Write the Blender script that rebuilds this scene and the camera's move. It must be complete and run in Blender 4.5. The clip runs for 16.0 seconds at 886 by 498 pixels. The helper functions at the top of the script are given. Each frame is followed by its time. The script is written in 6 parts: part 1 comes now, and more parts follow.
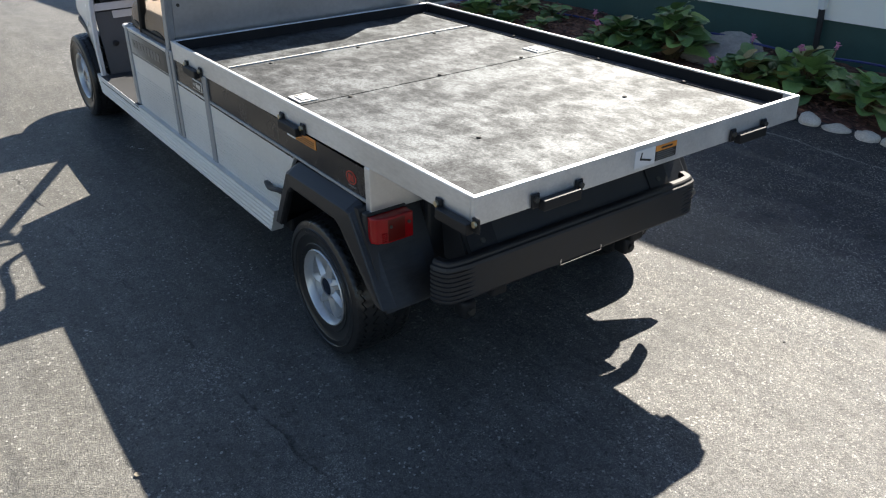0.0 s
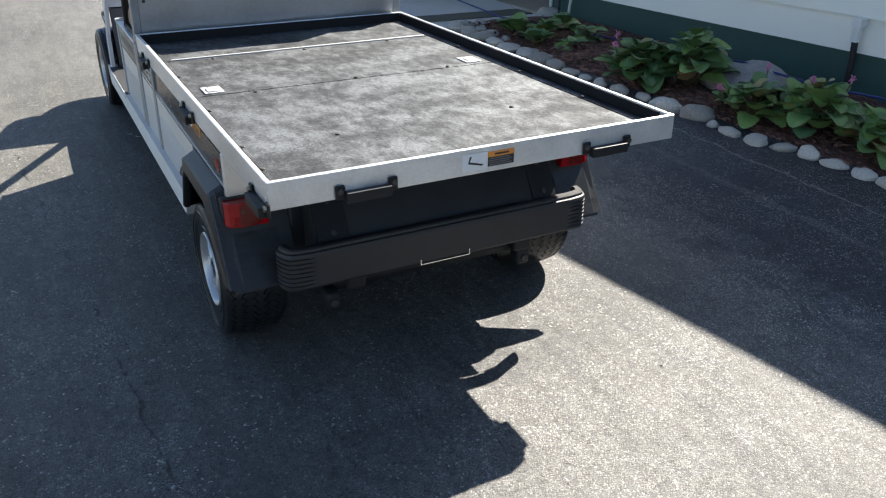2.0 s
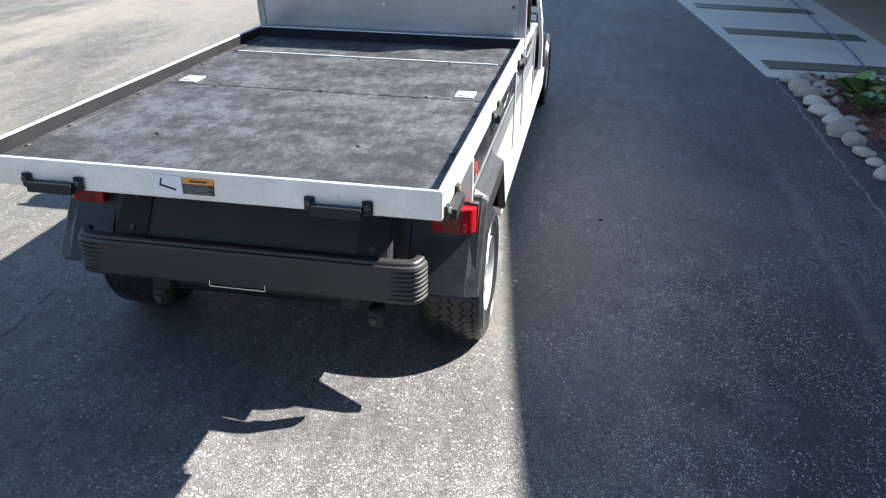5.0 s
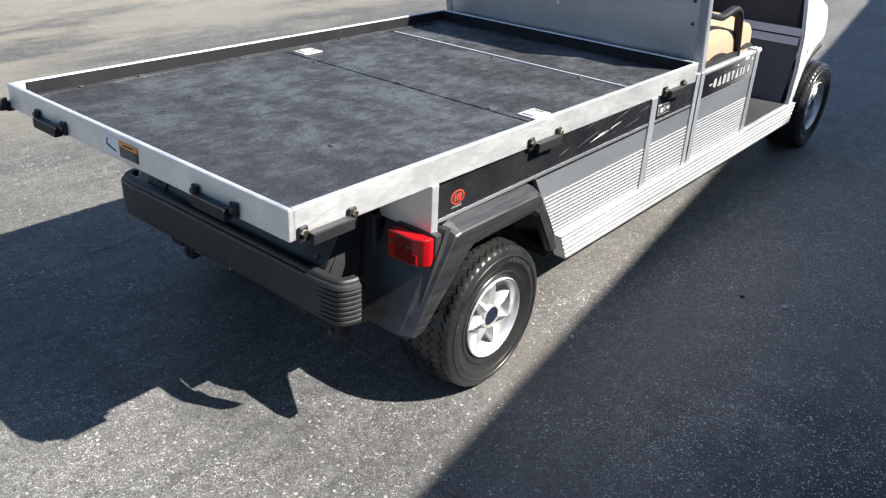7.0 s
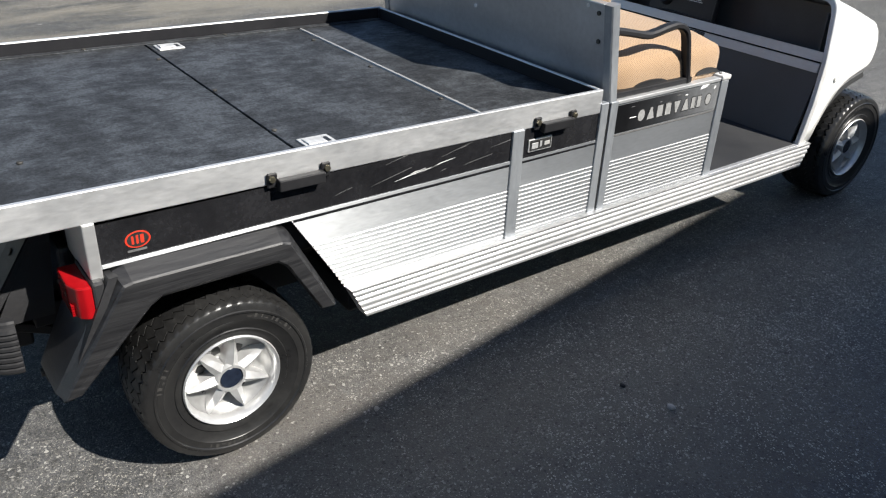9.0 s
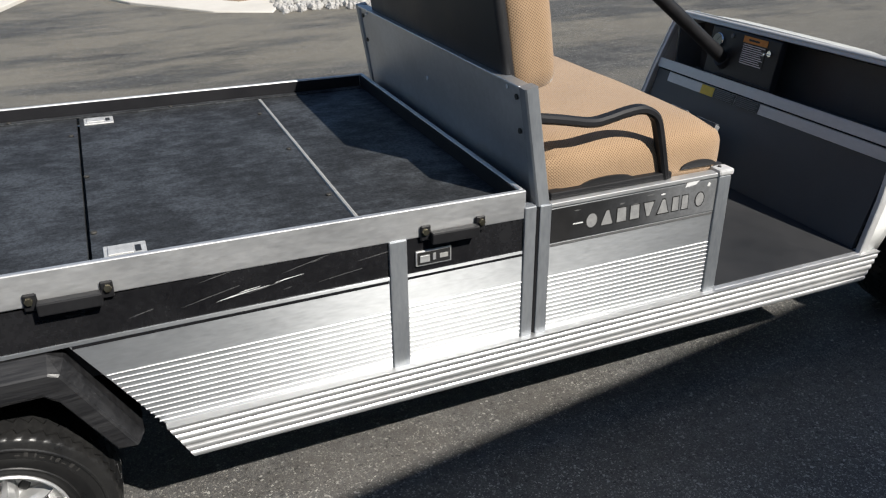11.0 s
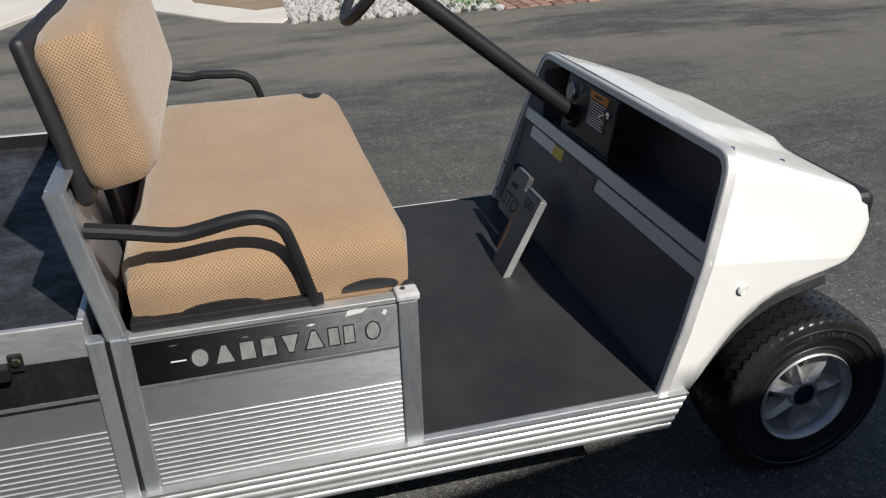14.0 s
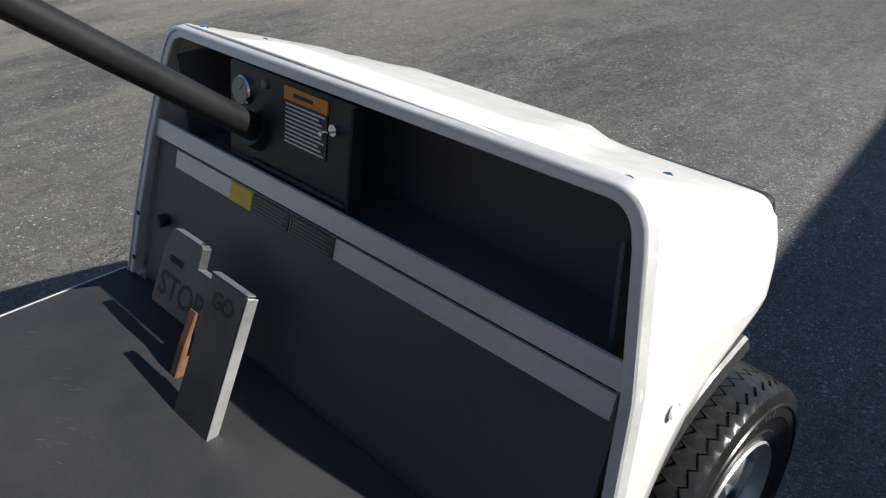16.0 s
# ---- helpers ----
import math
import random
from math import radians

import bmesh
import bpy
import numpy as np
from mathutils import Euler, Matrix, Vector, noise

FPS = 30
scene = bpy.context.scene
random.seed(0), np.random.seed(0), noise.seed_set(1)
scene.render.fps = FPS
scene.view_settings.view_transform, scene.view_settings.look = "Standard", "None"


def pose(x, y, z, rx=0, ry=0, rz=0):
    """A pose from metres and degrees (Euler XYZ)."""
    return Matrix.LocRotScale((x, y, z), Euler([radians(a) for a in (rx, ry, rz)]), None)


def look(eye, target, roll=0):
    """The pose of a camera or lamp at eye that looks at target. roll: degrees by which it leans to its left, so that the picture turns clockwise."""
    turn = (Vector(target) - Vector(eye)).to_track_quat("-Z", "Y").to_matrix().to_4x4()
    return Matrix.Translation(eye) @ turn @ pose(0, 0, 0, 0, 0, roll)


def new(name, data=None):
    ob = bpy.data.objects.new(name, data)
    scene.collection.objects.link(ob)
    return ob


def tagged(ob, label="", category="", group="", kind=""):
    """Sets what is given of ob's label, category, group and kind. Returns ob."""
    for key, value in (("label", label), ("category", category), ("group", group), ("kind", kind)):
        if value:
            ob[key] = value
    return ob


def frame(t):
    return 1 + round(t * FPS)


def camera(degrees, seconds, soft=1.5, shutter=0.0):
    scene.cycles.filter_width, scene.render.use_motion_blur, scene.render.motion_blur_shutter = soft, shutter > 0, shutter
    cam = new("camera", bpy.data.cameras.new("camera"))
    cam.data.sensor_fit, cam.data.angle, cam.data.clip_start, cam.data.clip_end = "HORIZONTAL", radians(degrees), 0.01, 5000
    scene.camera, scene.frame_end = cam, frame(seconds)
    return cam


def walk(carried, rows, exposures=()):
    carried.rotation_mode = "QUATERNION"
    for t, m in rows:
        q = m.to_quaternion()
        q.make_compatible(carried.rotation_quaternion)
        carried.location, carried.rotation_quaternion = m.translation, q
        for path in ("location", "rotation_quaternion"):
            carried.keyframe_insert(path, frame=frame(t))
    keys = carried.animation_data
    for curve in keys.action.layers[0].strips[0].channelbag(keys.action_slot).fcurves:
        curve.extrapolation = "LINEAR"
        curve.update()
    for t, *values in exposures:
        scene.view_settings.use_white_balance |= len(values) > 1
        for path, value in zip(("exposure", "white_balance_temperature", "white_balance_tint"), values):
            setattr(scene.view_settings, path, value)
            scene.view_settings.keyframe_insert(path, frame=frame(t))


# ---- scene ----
cam = camera(57.0, 16.0, 1.2)
PATH = [
    (0, (-1.665, -1.323, 1.546), (-0.634, 0.115, 0.613), -0.6),
    (0.5, (-1.699, -1.521, 1.551), (-0.704, -0.049, 0.633), -0.6),
    (1, (-1.576, -1.765, 1.54), (-0.666, -0.231, 0.636), -0.1),
    (1.5, (-1.369, -1.854, 1.53), (-0.497, -0.298, 0.627), 0.5),
    (2, (-1.087, -1.795, 1.519), (-0.261, -0.206, 0.627), 0.5),
    (2.5, (-0.801, -1.845, 1.495), (-0.179, -0.148, 0.639), -0.5),
    (3, (-0.48, -1.927, 1.507), (-0.036, -0.176, 0.649), -1.1),
    (3.5, (-0.116, -1.859, 1.474), (0.234, -0.084, 0.621), -0.9),
    (4, (0.254, -1.865, 1.463), (0.412, -0.059, 0.618), 0.7),
    (4.2, (0.404, -1.859, 1.479), (0.455, -0.05, 0.627), 0.2),
    (6.3, (1.53, -1.284, 1.485), (0.706, 0.307, 0.596), 3.2),
    (6.5, (1.587, -1.199, 1.485), (0.68, 0.343, 0.591), 2.6),
    (7, (1.843, -0.982, 1.502), (0.721, 0.4, 0.59), 2.7),
    (7.5, (1.993, -0.738, 1.503), (0.784, 0.56, 0.58), 2.8),
    (8, (2.056, -0.427, 1.503), (0.793, 0.808, 0.566), 2.3),
    (8.5, (2.19, -0.132, 1.497), (0.857, 1.018, 0.549), 2.7),
    (9, (2.258, 0.144, 1.503), (0.866, 1.217, 0.548), 2.8),
    (9.2, (2.252, 0.252, 1.507), (0.845, 1.297, 0.544), 2.9),
    (11.3, (2.224, 1.276, 1.511), (0.553, 1.931, 0.628), -0.5),
    (11.5, (2.217, 1.419, 1.503), (0.541, 2.049, 0.611), -0.2),
    (12, (2.187, 1.735, 1.542), (0.499, 2.3, 0.629), 0.5),
    (12.5, (2.105, 1.988, 1.546), (0.393, 2.522, 0.66), 0.6),
    (13, (2.1, 2.196, 1.543), (0.328, 2.506, 0.669), 0.5),
    (13.5, (2.091, 2.291, 1.532), (0.313, 2.497, 0.638), -0.4),
    (14, (2.04, 2.316, 1.53), (0.299, 2.749, 0.646), -1.7),
    (14.5, (1.898, 2.296, 1.533), (0.251, 2.973, 0.623), 0.2),
    (15, (1.626, 2.408, 1.487), (0.039, 3.186, 0.551), -1.0),
    (15.5, (1.302, 2.481, 1.41), (-0.066, 3.568, 0.438), -0.3),
    (16, (0.994, 2.576, 1.333), (-0.238, 3.789, 0.326), -0.2),
]
EXPOSURES = [(0.0, 1.53, 6600, 10), (2.0, 1.75, 6500, 10), (3.5, 2.16, 6350, 10), (4.2, 2.21, 6300, 10), (6.3, 1.9, 6250, 10), (7.0, 1.64, 6250, 10), (7.5, 1.48, 6250, 10), (8.0, 1.43, 6250, 10), (9.0, 1.0, 6250, 10), (11.3, 0.4, 6250, 10), (12.5, 0.18, 6250, 10), (14.0, 0.14, 6250, 10), (15.0, 0.12, 6200, 10), (15.5, 0.4, 6200, 10), (16.0, 0.7, 6200, 10)]
walk(cam, [(t, look(eye, target, roll)) for t, eye, target, roll in PATH], EXPOSURES)

# ---------------- light ----------------
SUN_WAY = Vector((-0.93, -0.445, -1.0)).normalized()
sun_data = bpy.data.lights.new("sun", "SUN")
sun_data.energy, sun_data.angle, sun_data.color = 5.0, radians(0.55), (1.0, 0.935, 0.83)
sun = new("sun", sun_data)
sun.matrix_world = look((6.0, 4.0, 9.0), Vector((6.0, 4.0, 9.0)) + SUN_WAY)

world = bpy.data.worlds.new("world")
scene.world = world
world.use_nodes = True
wn, wl = world.node_tree.nodes, world.node_tree.links
sky = wn.new("ShaderNodeTexSky")
sky.sky_type, sky.sun_disc = "NISHITA", False
sky.sun_elevation, sky.sun_rotation = radians(44), radians(63)
sky.air_density, sky.dust_density, sky.ozone_density = 1.0, 0.5, 2.4
wl.new(sky.outputs[0], wn["Background"].inputs[0])
wn["Background"].inputs[1].default_value = 0.057


# ---------------- materials ----------------
def material(name, base, rough=0.6, metal=0.0, spec=0.5, coat=0.0):
    m = bpy.data.materials.new(name)
    m.use_nodes = True
    b = m.node_tree.nodes["Principled BSDF"]
    b.inputs["Base Color"].default_value = (*base, 1)
    b.inputs["Roughness"].default_value, b.inputs["Metallic"].default_value = rough, metal
    b.inputs["Specular IOR Level"].default_value, b.inputs["Coat Weight"].default_value = spec, coat
    return m


class Net:
    """Small helper to string nodes together in one material."""

    def __init__(self, m):
        self.m, self.t = m, m.node_tree
        self.bsdf = self.t.nodes["Principled BSDF"]
        self.co = self.t.nodes.new("ShaderNodeTexCoord").outputs["Object"]

    def node(self, kind, **sets):
        n = self.t.nodes.new(kind)
        for k, v in sets.items():
            n.inputs[k.replace("_", " ")].default_value = v
        return n

    def link(self, a, b):
        self.t.links.new(a, b)

    def scaled(self, s):
        n = self.node("ShaderNodeMapping", Scale=s)
        self.link(self.co, n.inputs["Vector"])
        return n.outputs[0]

    def noise(self, scale, detail=4.0, rough=0.55, co=None):
        n = self.node("ShaderNodeTexNoise", Scale=scale, Detail=detail, Roughness=rough)
        self.link(co or self.co, n.inputs["Vector"])
        return n.outputs[0]

    def voronoi(self, scale, feature="F1", co=None, output="Distance", rand=1.0):
        n = self.t.nodes.new("ShaderNodeTexVoronoi")
        n.feature = feature
        n.inputs["Scale"].default_value, n.inputs["Randomness"].default_value = scale, rand
        self.link(co or self.co, n.inputs["Vector"])
        return n.outputs[output]

    def ramp(self, fac, *stops):
        n = self.t.nodes.new("ShaderNodeValToRGB")
        el = n.color_ramp.elements
        while len(el) < len(stops):
            el.new(0.5)
        for e, (p, c) in zip(el, stops):
            e.position, e.color = p, (*(c if isinstance(c, tuple) else (c, c, c)), 1)
        self.link(fac, n.inputs[0])
        return n.outputs[0]

    def mix(self, fac, a, b, mode="MIX"):
        n = self.t.nodes.new("ShaderNodeMix")
        n.data_type, n.blend_type = "RGBA", mode
        for i, v in ((0, fac), (6, a), (7, b)):
            if isinstance(v, (int, float)):
                n.inputs[i].default_value = v if i == 0 else (v, v, v, 1)
            elif isinstance(v, tuple):
                n.inputs[i].default_value = (*v, 1)
            else:
                self.link(v, n.inputs[i])
        return n.outputs[2]

    def color(self, out):
        self.link(out, self.bsdf.inputs["Base Color"])

    def rough(self, out):
        self.link(out, self.bsdf.inputs["Roughness"])

    def bump(self, *layers):
        last = None
        for out, strength, dist in layers:
            n = self.node("ShaderNodeBump", Strength=strength, Distance=dist)
            self.link(out, n.inputs["Height"])
            if last:
                self.link(last, n.inputs["Normal"])
            last = n.outputs[0]
        self.link(last, self.bsdf.inputs["Normal"])


def worn(name, dark, light, scale=6.0, rough=(0.4, 0.6), metal=0.0, bump=0.05, stretch=(1, 1, 1), spec=0.5, coat=0.0, fine=90.0, grain=0.001):
    """A plain surface with broad blotches, fine grain and uneven gloss."""
    m = material(name, light, rough[0], metal, spec, coat)
    n = Net(m)
    co = n.scaled(stretch)
    broad, small = n.noise(scale, 5, 0.6, co), n.noise(fine, 3, 0.6, co)
    both = n.mix(0.35, broad, small)
    n.color(n.ramp(both, (0.32, dark), (0.68, light)))
    n.rough(n.ramp(both, (0.3, rough[0]), (0.7, rough[1])))
    n.bump((small, bump, grain))
    return m


def make_asphalt():
    m = material("asphalt", (0.06, 0.06, 0.06), 0.8, 0.0, 0.5)
    n = Net(m)

    def math_node(op, a, b_=0.0):
        k = n.t.nodes.new("ShaderNodeMath")
        k.operation = op
        for slot, v in ((0, a), (1, b_)):
            if isinstance(v, (int, float)):
                k.inputs[slot].default_value = v
            else:
                n.link(v, k.inputs[slot])
        return k.outputs[0]

    def split(out):
        s = n.node("ShaderNodeSeparateColor")
        n.link(out, s.inputs[0])
        return s.outputs

    fine = split(n.voronoi(400.0, output="Color"))
    stone = n.ramp(fine[0], (0.0, (0.034, 0.035, 0.038)), (0.45, (0.058, 0.059, 0.062)), (0.78, (0.086, 0.085, 0.084)), (0.97, (0.130, 0.127, 0.120)))
    coarse = split(n.voronoi(285.0, output="Color"))
    gate = n.ramp(n.noise(1.9, 5, 0.65), (0.34, 0.10), (0.62, 1.0))
    where_ = n.t.nodes.new("ShaderNodeSeparateXYZ")
    n.link(n.co, where_.inputs[0])
    side = n.ramp(math_node("ADD", math_node("MULTIPLY", where_.outputs[0], 0.25), 0.2), (0.08, 0.42), (0.28, 1.0))
    chips = n.mix(1.0, n.mix(1.0, n.ramp(coarse[1], (0.885, 0.0), (0.905, 1.0)), gate, "MULTIPLY"), side, "MULTIPLY")
    stone = n.mix(chips, stone, n.ramp(coarse[2], (0.0, (0.16, 0.155, 0.145)), (1.0, (0.40, 0.385, 0.345))))
    broad = n.ramp(n.noise(0.55, 5, 0.6), (0.35, 0.80), (0.65, 1.30))
    mid = n.mix(1.0, n.ramp(n.noise(7.0, 6, 0.8), (0.3, 0.74), (0.7, 1.24)), n.mix(1.0, n.ramp(n.noise(34.0, 5, 0.85), (0.38, 0.70), (0.62, 1.30)), n.ramp(n.noise(3.6, 6, 0.8, n.scaled((4.0, 0.7, 1))), (0.38, 0.80), (0.62, 1.22)), "MULTIPLY"), "MULTIPLY")
    col = n.mix(1.0, n.mix(1.0, stone, broad, "MULTIPLY"), mid, "MULTIPLY")
    dust = n.mix(1.0, n.ramp(n.noise(0.55, 8, 0.72, n.scaled((1.5, 0.45, 1))), (0.43, 0.0), (0.54, 1.0)), n.ramp(fine[2], (0.2, 0.45), (0.8, 1.0)), "MULTIPLY")
    pos = n.t.nodes.new("ShaderNodeSeparateXYZ")
    n.link(n.co, pos.inputs[0])
    x, y = pos.outputs[0], pos.outputs[1]
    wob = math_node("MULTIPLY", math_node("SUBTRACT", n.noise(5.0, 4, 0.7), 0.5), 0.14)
    # dusty, more travelled stretch away from the house
    away = n.ramp(math_node("MULTIPLY", x, -0.1), (0.15, 0.15), (0.45, 1.0))
    col = n.mix(n.mix(1.0, dust, away, "MULTIPLY"), col, (0.215, 0.20, 0.172))
    # house shade tinted into the colour beside the cart, with a brownish dusty patch
    house_shade = n.ramp(math_node("ADD", math_node("MULTIPLY", x, 0.2), wob), (0.22, (1.05, 1.045, 1.03)), (0.33, (0.57, 0.61, 0.81)))
    col = n.mix(1.0, col, house_shade, "MULTIPLY")
    px, py = math_node("MULTIPLY", math_node("SUBTRACT", x, 1.20), 1.0), math_node("MULTIPLY", math_node("SUBTRACT", y, 1.55), 0.62)
    far_ = math_node("ADD", math_node("SQRT", math_node("ADD", math_node("MULTIPLY", px, px), math_node("MULTIPLY", py, py))), math_node("MULTIPLY", math_node("SUBTRACT", n.noise(1.7, 6, 0.7), 0.5), 1.6))
    brown = n.mix(1.0, n.ramp(far_, (0.35, 0.9), (1.0, 0.0)), n.ramp(fine[1], (0.1, 0.35), (0.8, 1.0)), "MULTIPLY")
    col = n.mix(n.mix(1.0, brown, n.ramp(chips, (0.2, 1.0), (0.6, 0.2)), "MULTIPLY"), col, (0.128, 0.115, 0.102))
    # sealed darker border beside the garden bed, with pale worn seams
    edge = math_node("ADD", math_node("ADD", x, math_node("MULTIPLY", y, 0.03)), wob)
    col = n.mix(n.ramp(math_node("MULTIPLY", edge, 0.1), (0.246, 0.0), (0.249, 0.55)), col, (0.024, 0.026, 0.036))
    # deeper house shade painted in towards the road, darker and bluer
    deep_shade = n.mix(1.0, n.ramp(math_node("ADD", math_node("MULTIPLY", x, 0.1), wob), (0.12, 0.0), (0.17, 1.0)), n.ramp(math_node("ADD", math_node("MULTIPLY", y, 0.2), 0.5), (0.70, 1.0), (0.95, 0.0)), "MULTIPLY")
    col = n.mix(deep_shade, col, n.mix(1.0, col, (0.24, 0.275, 0.345), "MULTIPLY"))
    # warmer, older surface on the side away from the house
    worn_ = n.ramp(math_node("ADD", math_node("MULTIPLY", x, 0.2), 0.5), (0.32, (0.88, 0.865, 0.81)), (0.45, (1.0, 1.0, 1.0)))
    col = n.mix(1.0, col, worn_, "MULTIPLY")
    grit = n.ramp(coarse[0], (0.38, 0.0), (0.65, 1.0))
    near_ = n.ramp(math_node("MULTIPLY", y, 0.1), (0.26, 1.0), (0.36, 0.12))
    # pale stone left bare where the sealer has worn, thickest beside the cart
    bare = n.mix(1.0, n.ramp(coarse[0], (0.92, 0.0), (0.95, 1.0)), n.mix(1.0, n.ramp(n.noise(1.4, 6, 0.75), (0.42, 0.15), (0.54, 1.0)), n.mix(1.0, near_, n.ramp(math_node("MULTIPLY", x, 0.1), (0.08, 0.0), (0.12, 1.0)), "MULTIPLY"), "MULTIPLY"), "MULTIPLY")
    col = n.mix(bare, col, (0.42, 0.41, 0.375))
    # larger pale pebbles, thinly strewn
    big = split(n.voronoi(150.0, output="Color"))
    strewn = n.mix(1.0, n.ramp(big[1], (0.970, 0.0), (0.982, 1.0)), n.ramp(n.noise(2.6, 4, 0.7), (0.40, 0.15), (0.60, 0.8)), "MULTIPLY")
    col = n.mix(strewn, col, (0.40, 0.39, 0.36))
    pits = n.ramp(big[2], (0.03, 0.55), (0.07, 1.0))
    col = n.mix(1.0, col, pits, "MULTIPLY")
    for where, wide, strong in ((2.45, 0.011, 0.75), (2.06, 0.050, 0.40)):
        off = math_node("ABSOLUTE", math_node("SUBTRACT", edge, where))
        seam = n.mix(1.0, n.ramp(off, (0.004, strong), (wide, 0.0)), grit, "MULTIPLY")
        if where < 2.2:
            seam = n.mix(1.0, seam, near_, "MULTIPLY")
        col = n.mix(seam, col, (0.40, 0.39, 0.37) if where > 2.2 else (0.25, 0.24, 0.22))
    # long crack down the drive
    run = math_node("ABSOLUTE", math_node("ADD", math_node("ADD", math_node("ADD", x, math_node("MULTIPLY", y, 0.10)), 0.93), math_node("MULTIPLY", wob, 0.9)))
    broken = n.ramp(n.noise(3.3, 4, 0.7), (0.48, 1.0), (0.57, 0.0))
    crack = n.mix(broken, n.ramp(run, (0.003, 0.22), (0.011, 1.0)), (1.0, 1.0, 1.0))
    # loose pale grit beside the crack
    grit_by = n.mix(1.0, n.ramp(coarse[2], (0.86, 0.0), (0.88, 0.9)), n.mix(1.0, n.ramp(run, (0.01, 1.0), (0.16, 0.0)), n.ramp(n.noise(4.0, 4, 0.7), (0.45, 0.0), (0.58, 1.0)), "MULTIPLY"), "MULTIPLY")
    col = n.mix(grit_by, col, (0.30, 0.29, 0.27))
    col = n.mix(crack, (0.02, 0.02, 0.02), col)
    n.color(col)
    n.rough(n.ramp(fine[1], (0.0, 0.50), (1.0, 0.85)))
    n.bump((n.noise(12.0, 3), 0.25, 0.008), (n.voronoi(190.0), 0.4, 0.004), (n.voronoi(400.0), 0.5, 0.002), (crack, 0.6, 0.01))
    return m


def make_deck():
    m = material("deck_coating", (0.02, 0.02, 0.022), 0.45)
    n = Net(m)
    n.bsdf.inputs["IOR"].default_value = 1.86
    smear = n.noise(2.9, 7, 0.70, n.scaled((1.0, 1.7, 1)))
    swirl = n.noise(13.0, 8, 0.74, n.scaled((1.9, 1.0, 1)))
    grain = n.noise(230.0, 3, 0.75)
    both = n.mix(0.55, smear, swirl)
    patch = n.ramp(both, (0.435, 0.04), (0.51, 0.42), (0.57, 1.0))
    # less dust has settled on the rear edge of the deck
    where_ = n.node("ShaderNodeSeparateXYZ")
    n.link(n.co, where_.inputs[0])
    ragged = n.node("ShaderNodeMath")
    ragged.operation = "ADD"
    n.link(where_.outputs[1], ragged.inputs[0])
    n.link(smear, ragged.inputs[1])
    patch = n.mix(1.0, patch, n.ramp(ragged.outputs[0], (0.55, 0.62), (0.98, 1.0)), "MULTIPLY")
    coarse = n.noise(120.0, 4, 0.8)
    speck = n.ramp(coarse, (0.38, 0.42), (0.60, 1.0))
    dust = n.mix(1.0, patch, speck, "MULTIPLY")
    n.color(n.mix(dust, (0.0195, 0.020, 0.0215), (0.026, 0.026, 0.0268)))
    n.link(n.mix(0.84, speck, dust), n.bsdf.inputs["Specular IOR Level"])
    n.bsdf.inputs["Specular Tint"].default_value = (0.88, 0.95, 1.0, 1)
    n.rough(n.ramp(coarse, (0.3, 0.67), (0.7, 0.59)))
    n.bump((coarse, 0.38, 0.0018), (n.noise(9.0, 3), 0.10, 0.004))
    return m


def make_fabric():
    m = material("mesh_fabric", (0.48, 0.3, 0.16), 0.85)
    n = Net(m)
    m.node_tree.nodes["Principled BSDF"].inputs["Sheen Weight"].default_value = 0.3
    uv = n.t.nodes.new("ShaderNodeTexCoord").outputs["UV"]
    turn = n.node("ShaderNodeMapping", Rotation=(0, 0, radians(45)))
    n.link(uv, turn.inputs["Vector"])
    cell = n.t.nodes.new("ShaderNodeTexVoronoi")
    cell.voronoi_dimensions = "2D"
    cell.inputs["Scale"].default_value, cell.inputs["Randomness"].default_value = 185.0, 0.08
    n.link(turn.outputs[0], cell.inputs["Vector"])
    dots = n.ramp(cell.outputs["Distance"], (0.16, 0.0), (0.40, 1.0))
    tone = n.ramp(n.noise(4.0, 4), (0.3, (0.335, 0.218, 0.122)), (0.7, (0.405, 0.27, 0.156)))
    n.color(n.mix(dots, (0.17, 0.105, 0.055), tone))
    n.bump((dots, 0.5, 0.0012), (n.noise(14.0, 3), 0.3, 0.006))
    return m


def make_siding():
    m = material("painted_siding", (0.74, 0.75, 0.72), 0.45)
    n = Net(m)
    streak = n.noise(3.0, 5, 0.6, n.scaled((1, 0.12, 1)))
    grime = n.noise(1.1, 5, 0.65)
    n.color(n.mix(n.ramp(grime, (0.35, 0.0), (0.75, 0.35)), n.ramp(streak, (0.3, (0.86, 0.835, 0.745)), (0.7, (0.90, 0.88, 0.80))), (0.76, 0.74, 0.66)))
    n.bump((streak, 0.1, 0.002))
    return m


def make_leaf():
    m = material("leaf", (0.06, 0.13, 0.035), 0.4)
    n = Net(m)
    info = n.t.nodes.new("ShaderNodeObjectInfo")
    tone = n.ramp(info.outputs["Random"], (0.0, (0.085, 0.165, 0.066)), (0.50, (0.135, 0.240, 0.078)), (0.85, (0.22, 0.34, 0.095)), (0.97, (0.28, 0.19, 0.09)))
    blot = n.ramp(n.noise(16.0, 4), (0.3, 0.75), (0.7, 1.2))
    n.color(n.mix(1.0, tone, blot, "MULTIPLY"))
    n.bsdf.inputs["Subsurface Weight"].default_value = 0.08
    n.bsdf.inputs["Subsurface Radius"].default_value = (0.02, 0.03, 0.01)
    n.bump((n.noise(30.0, 3), 0.25, 0.003))
    return m


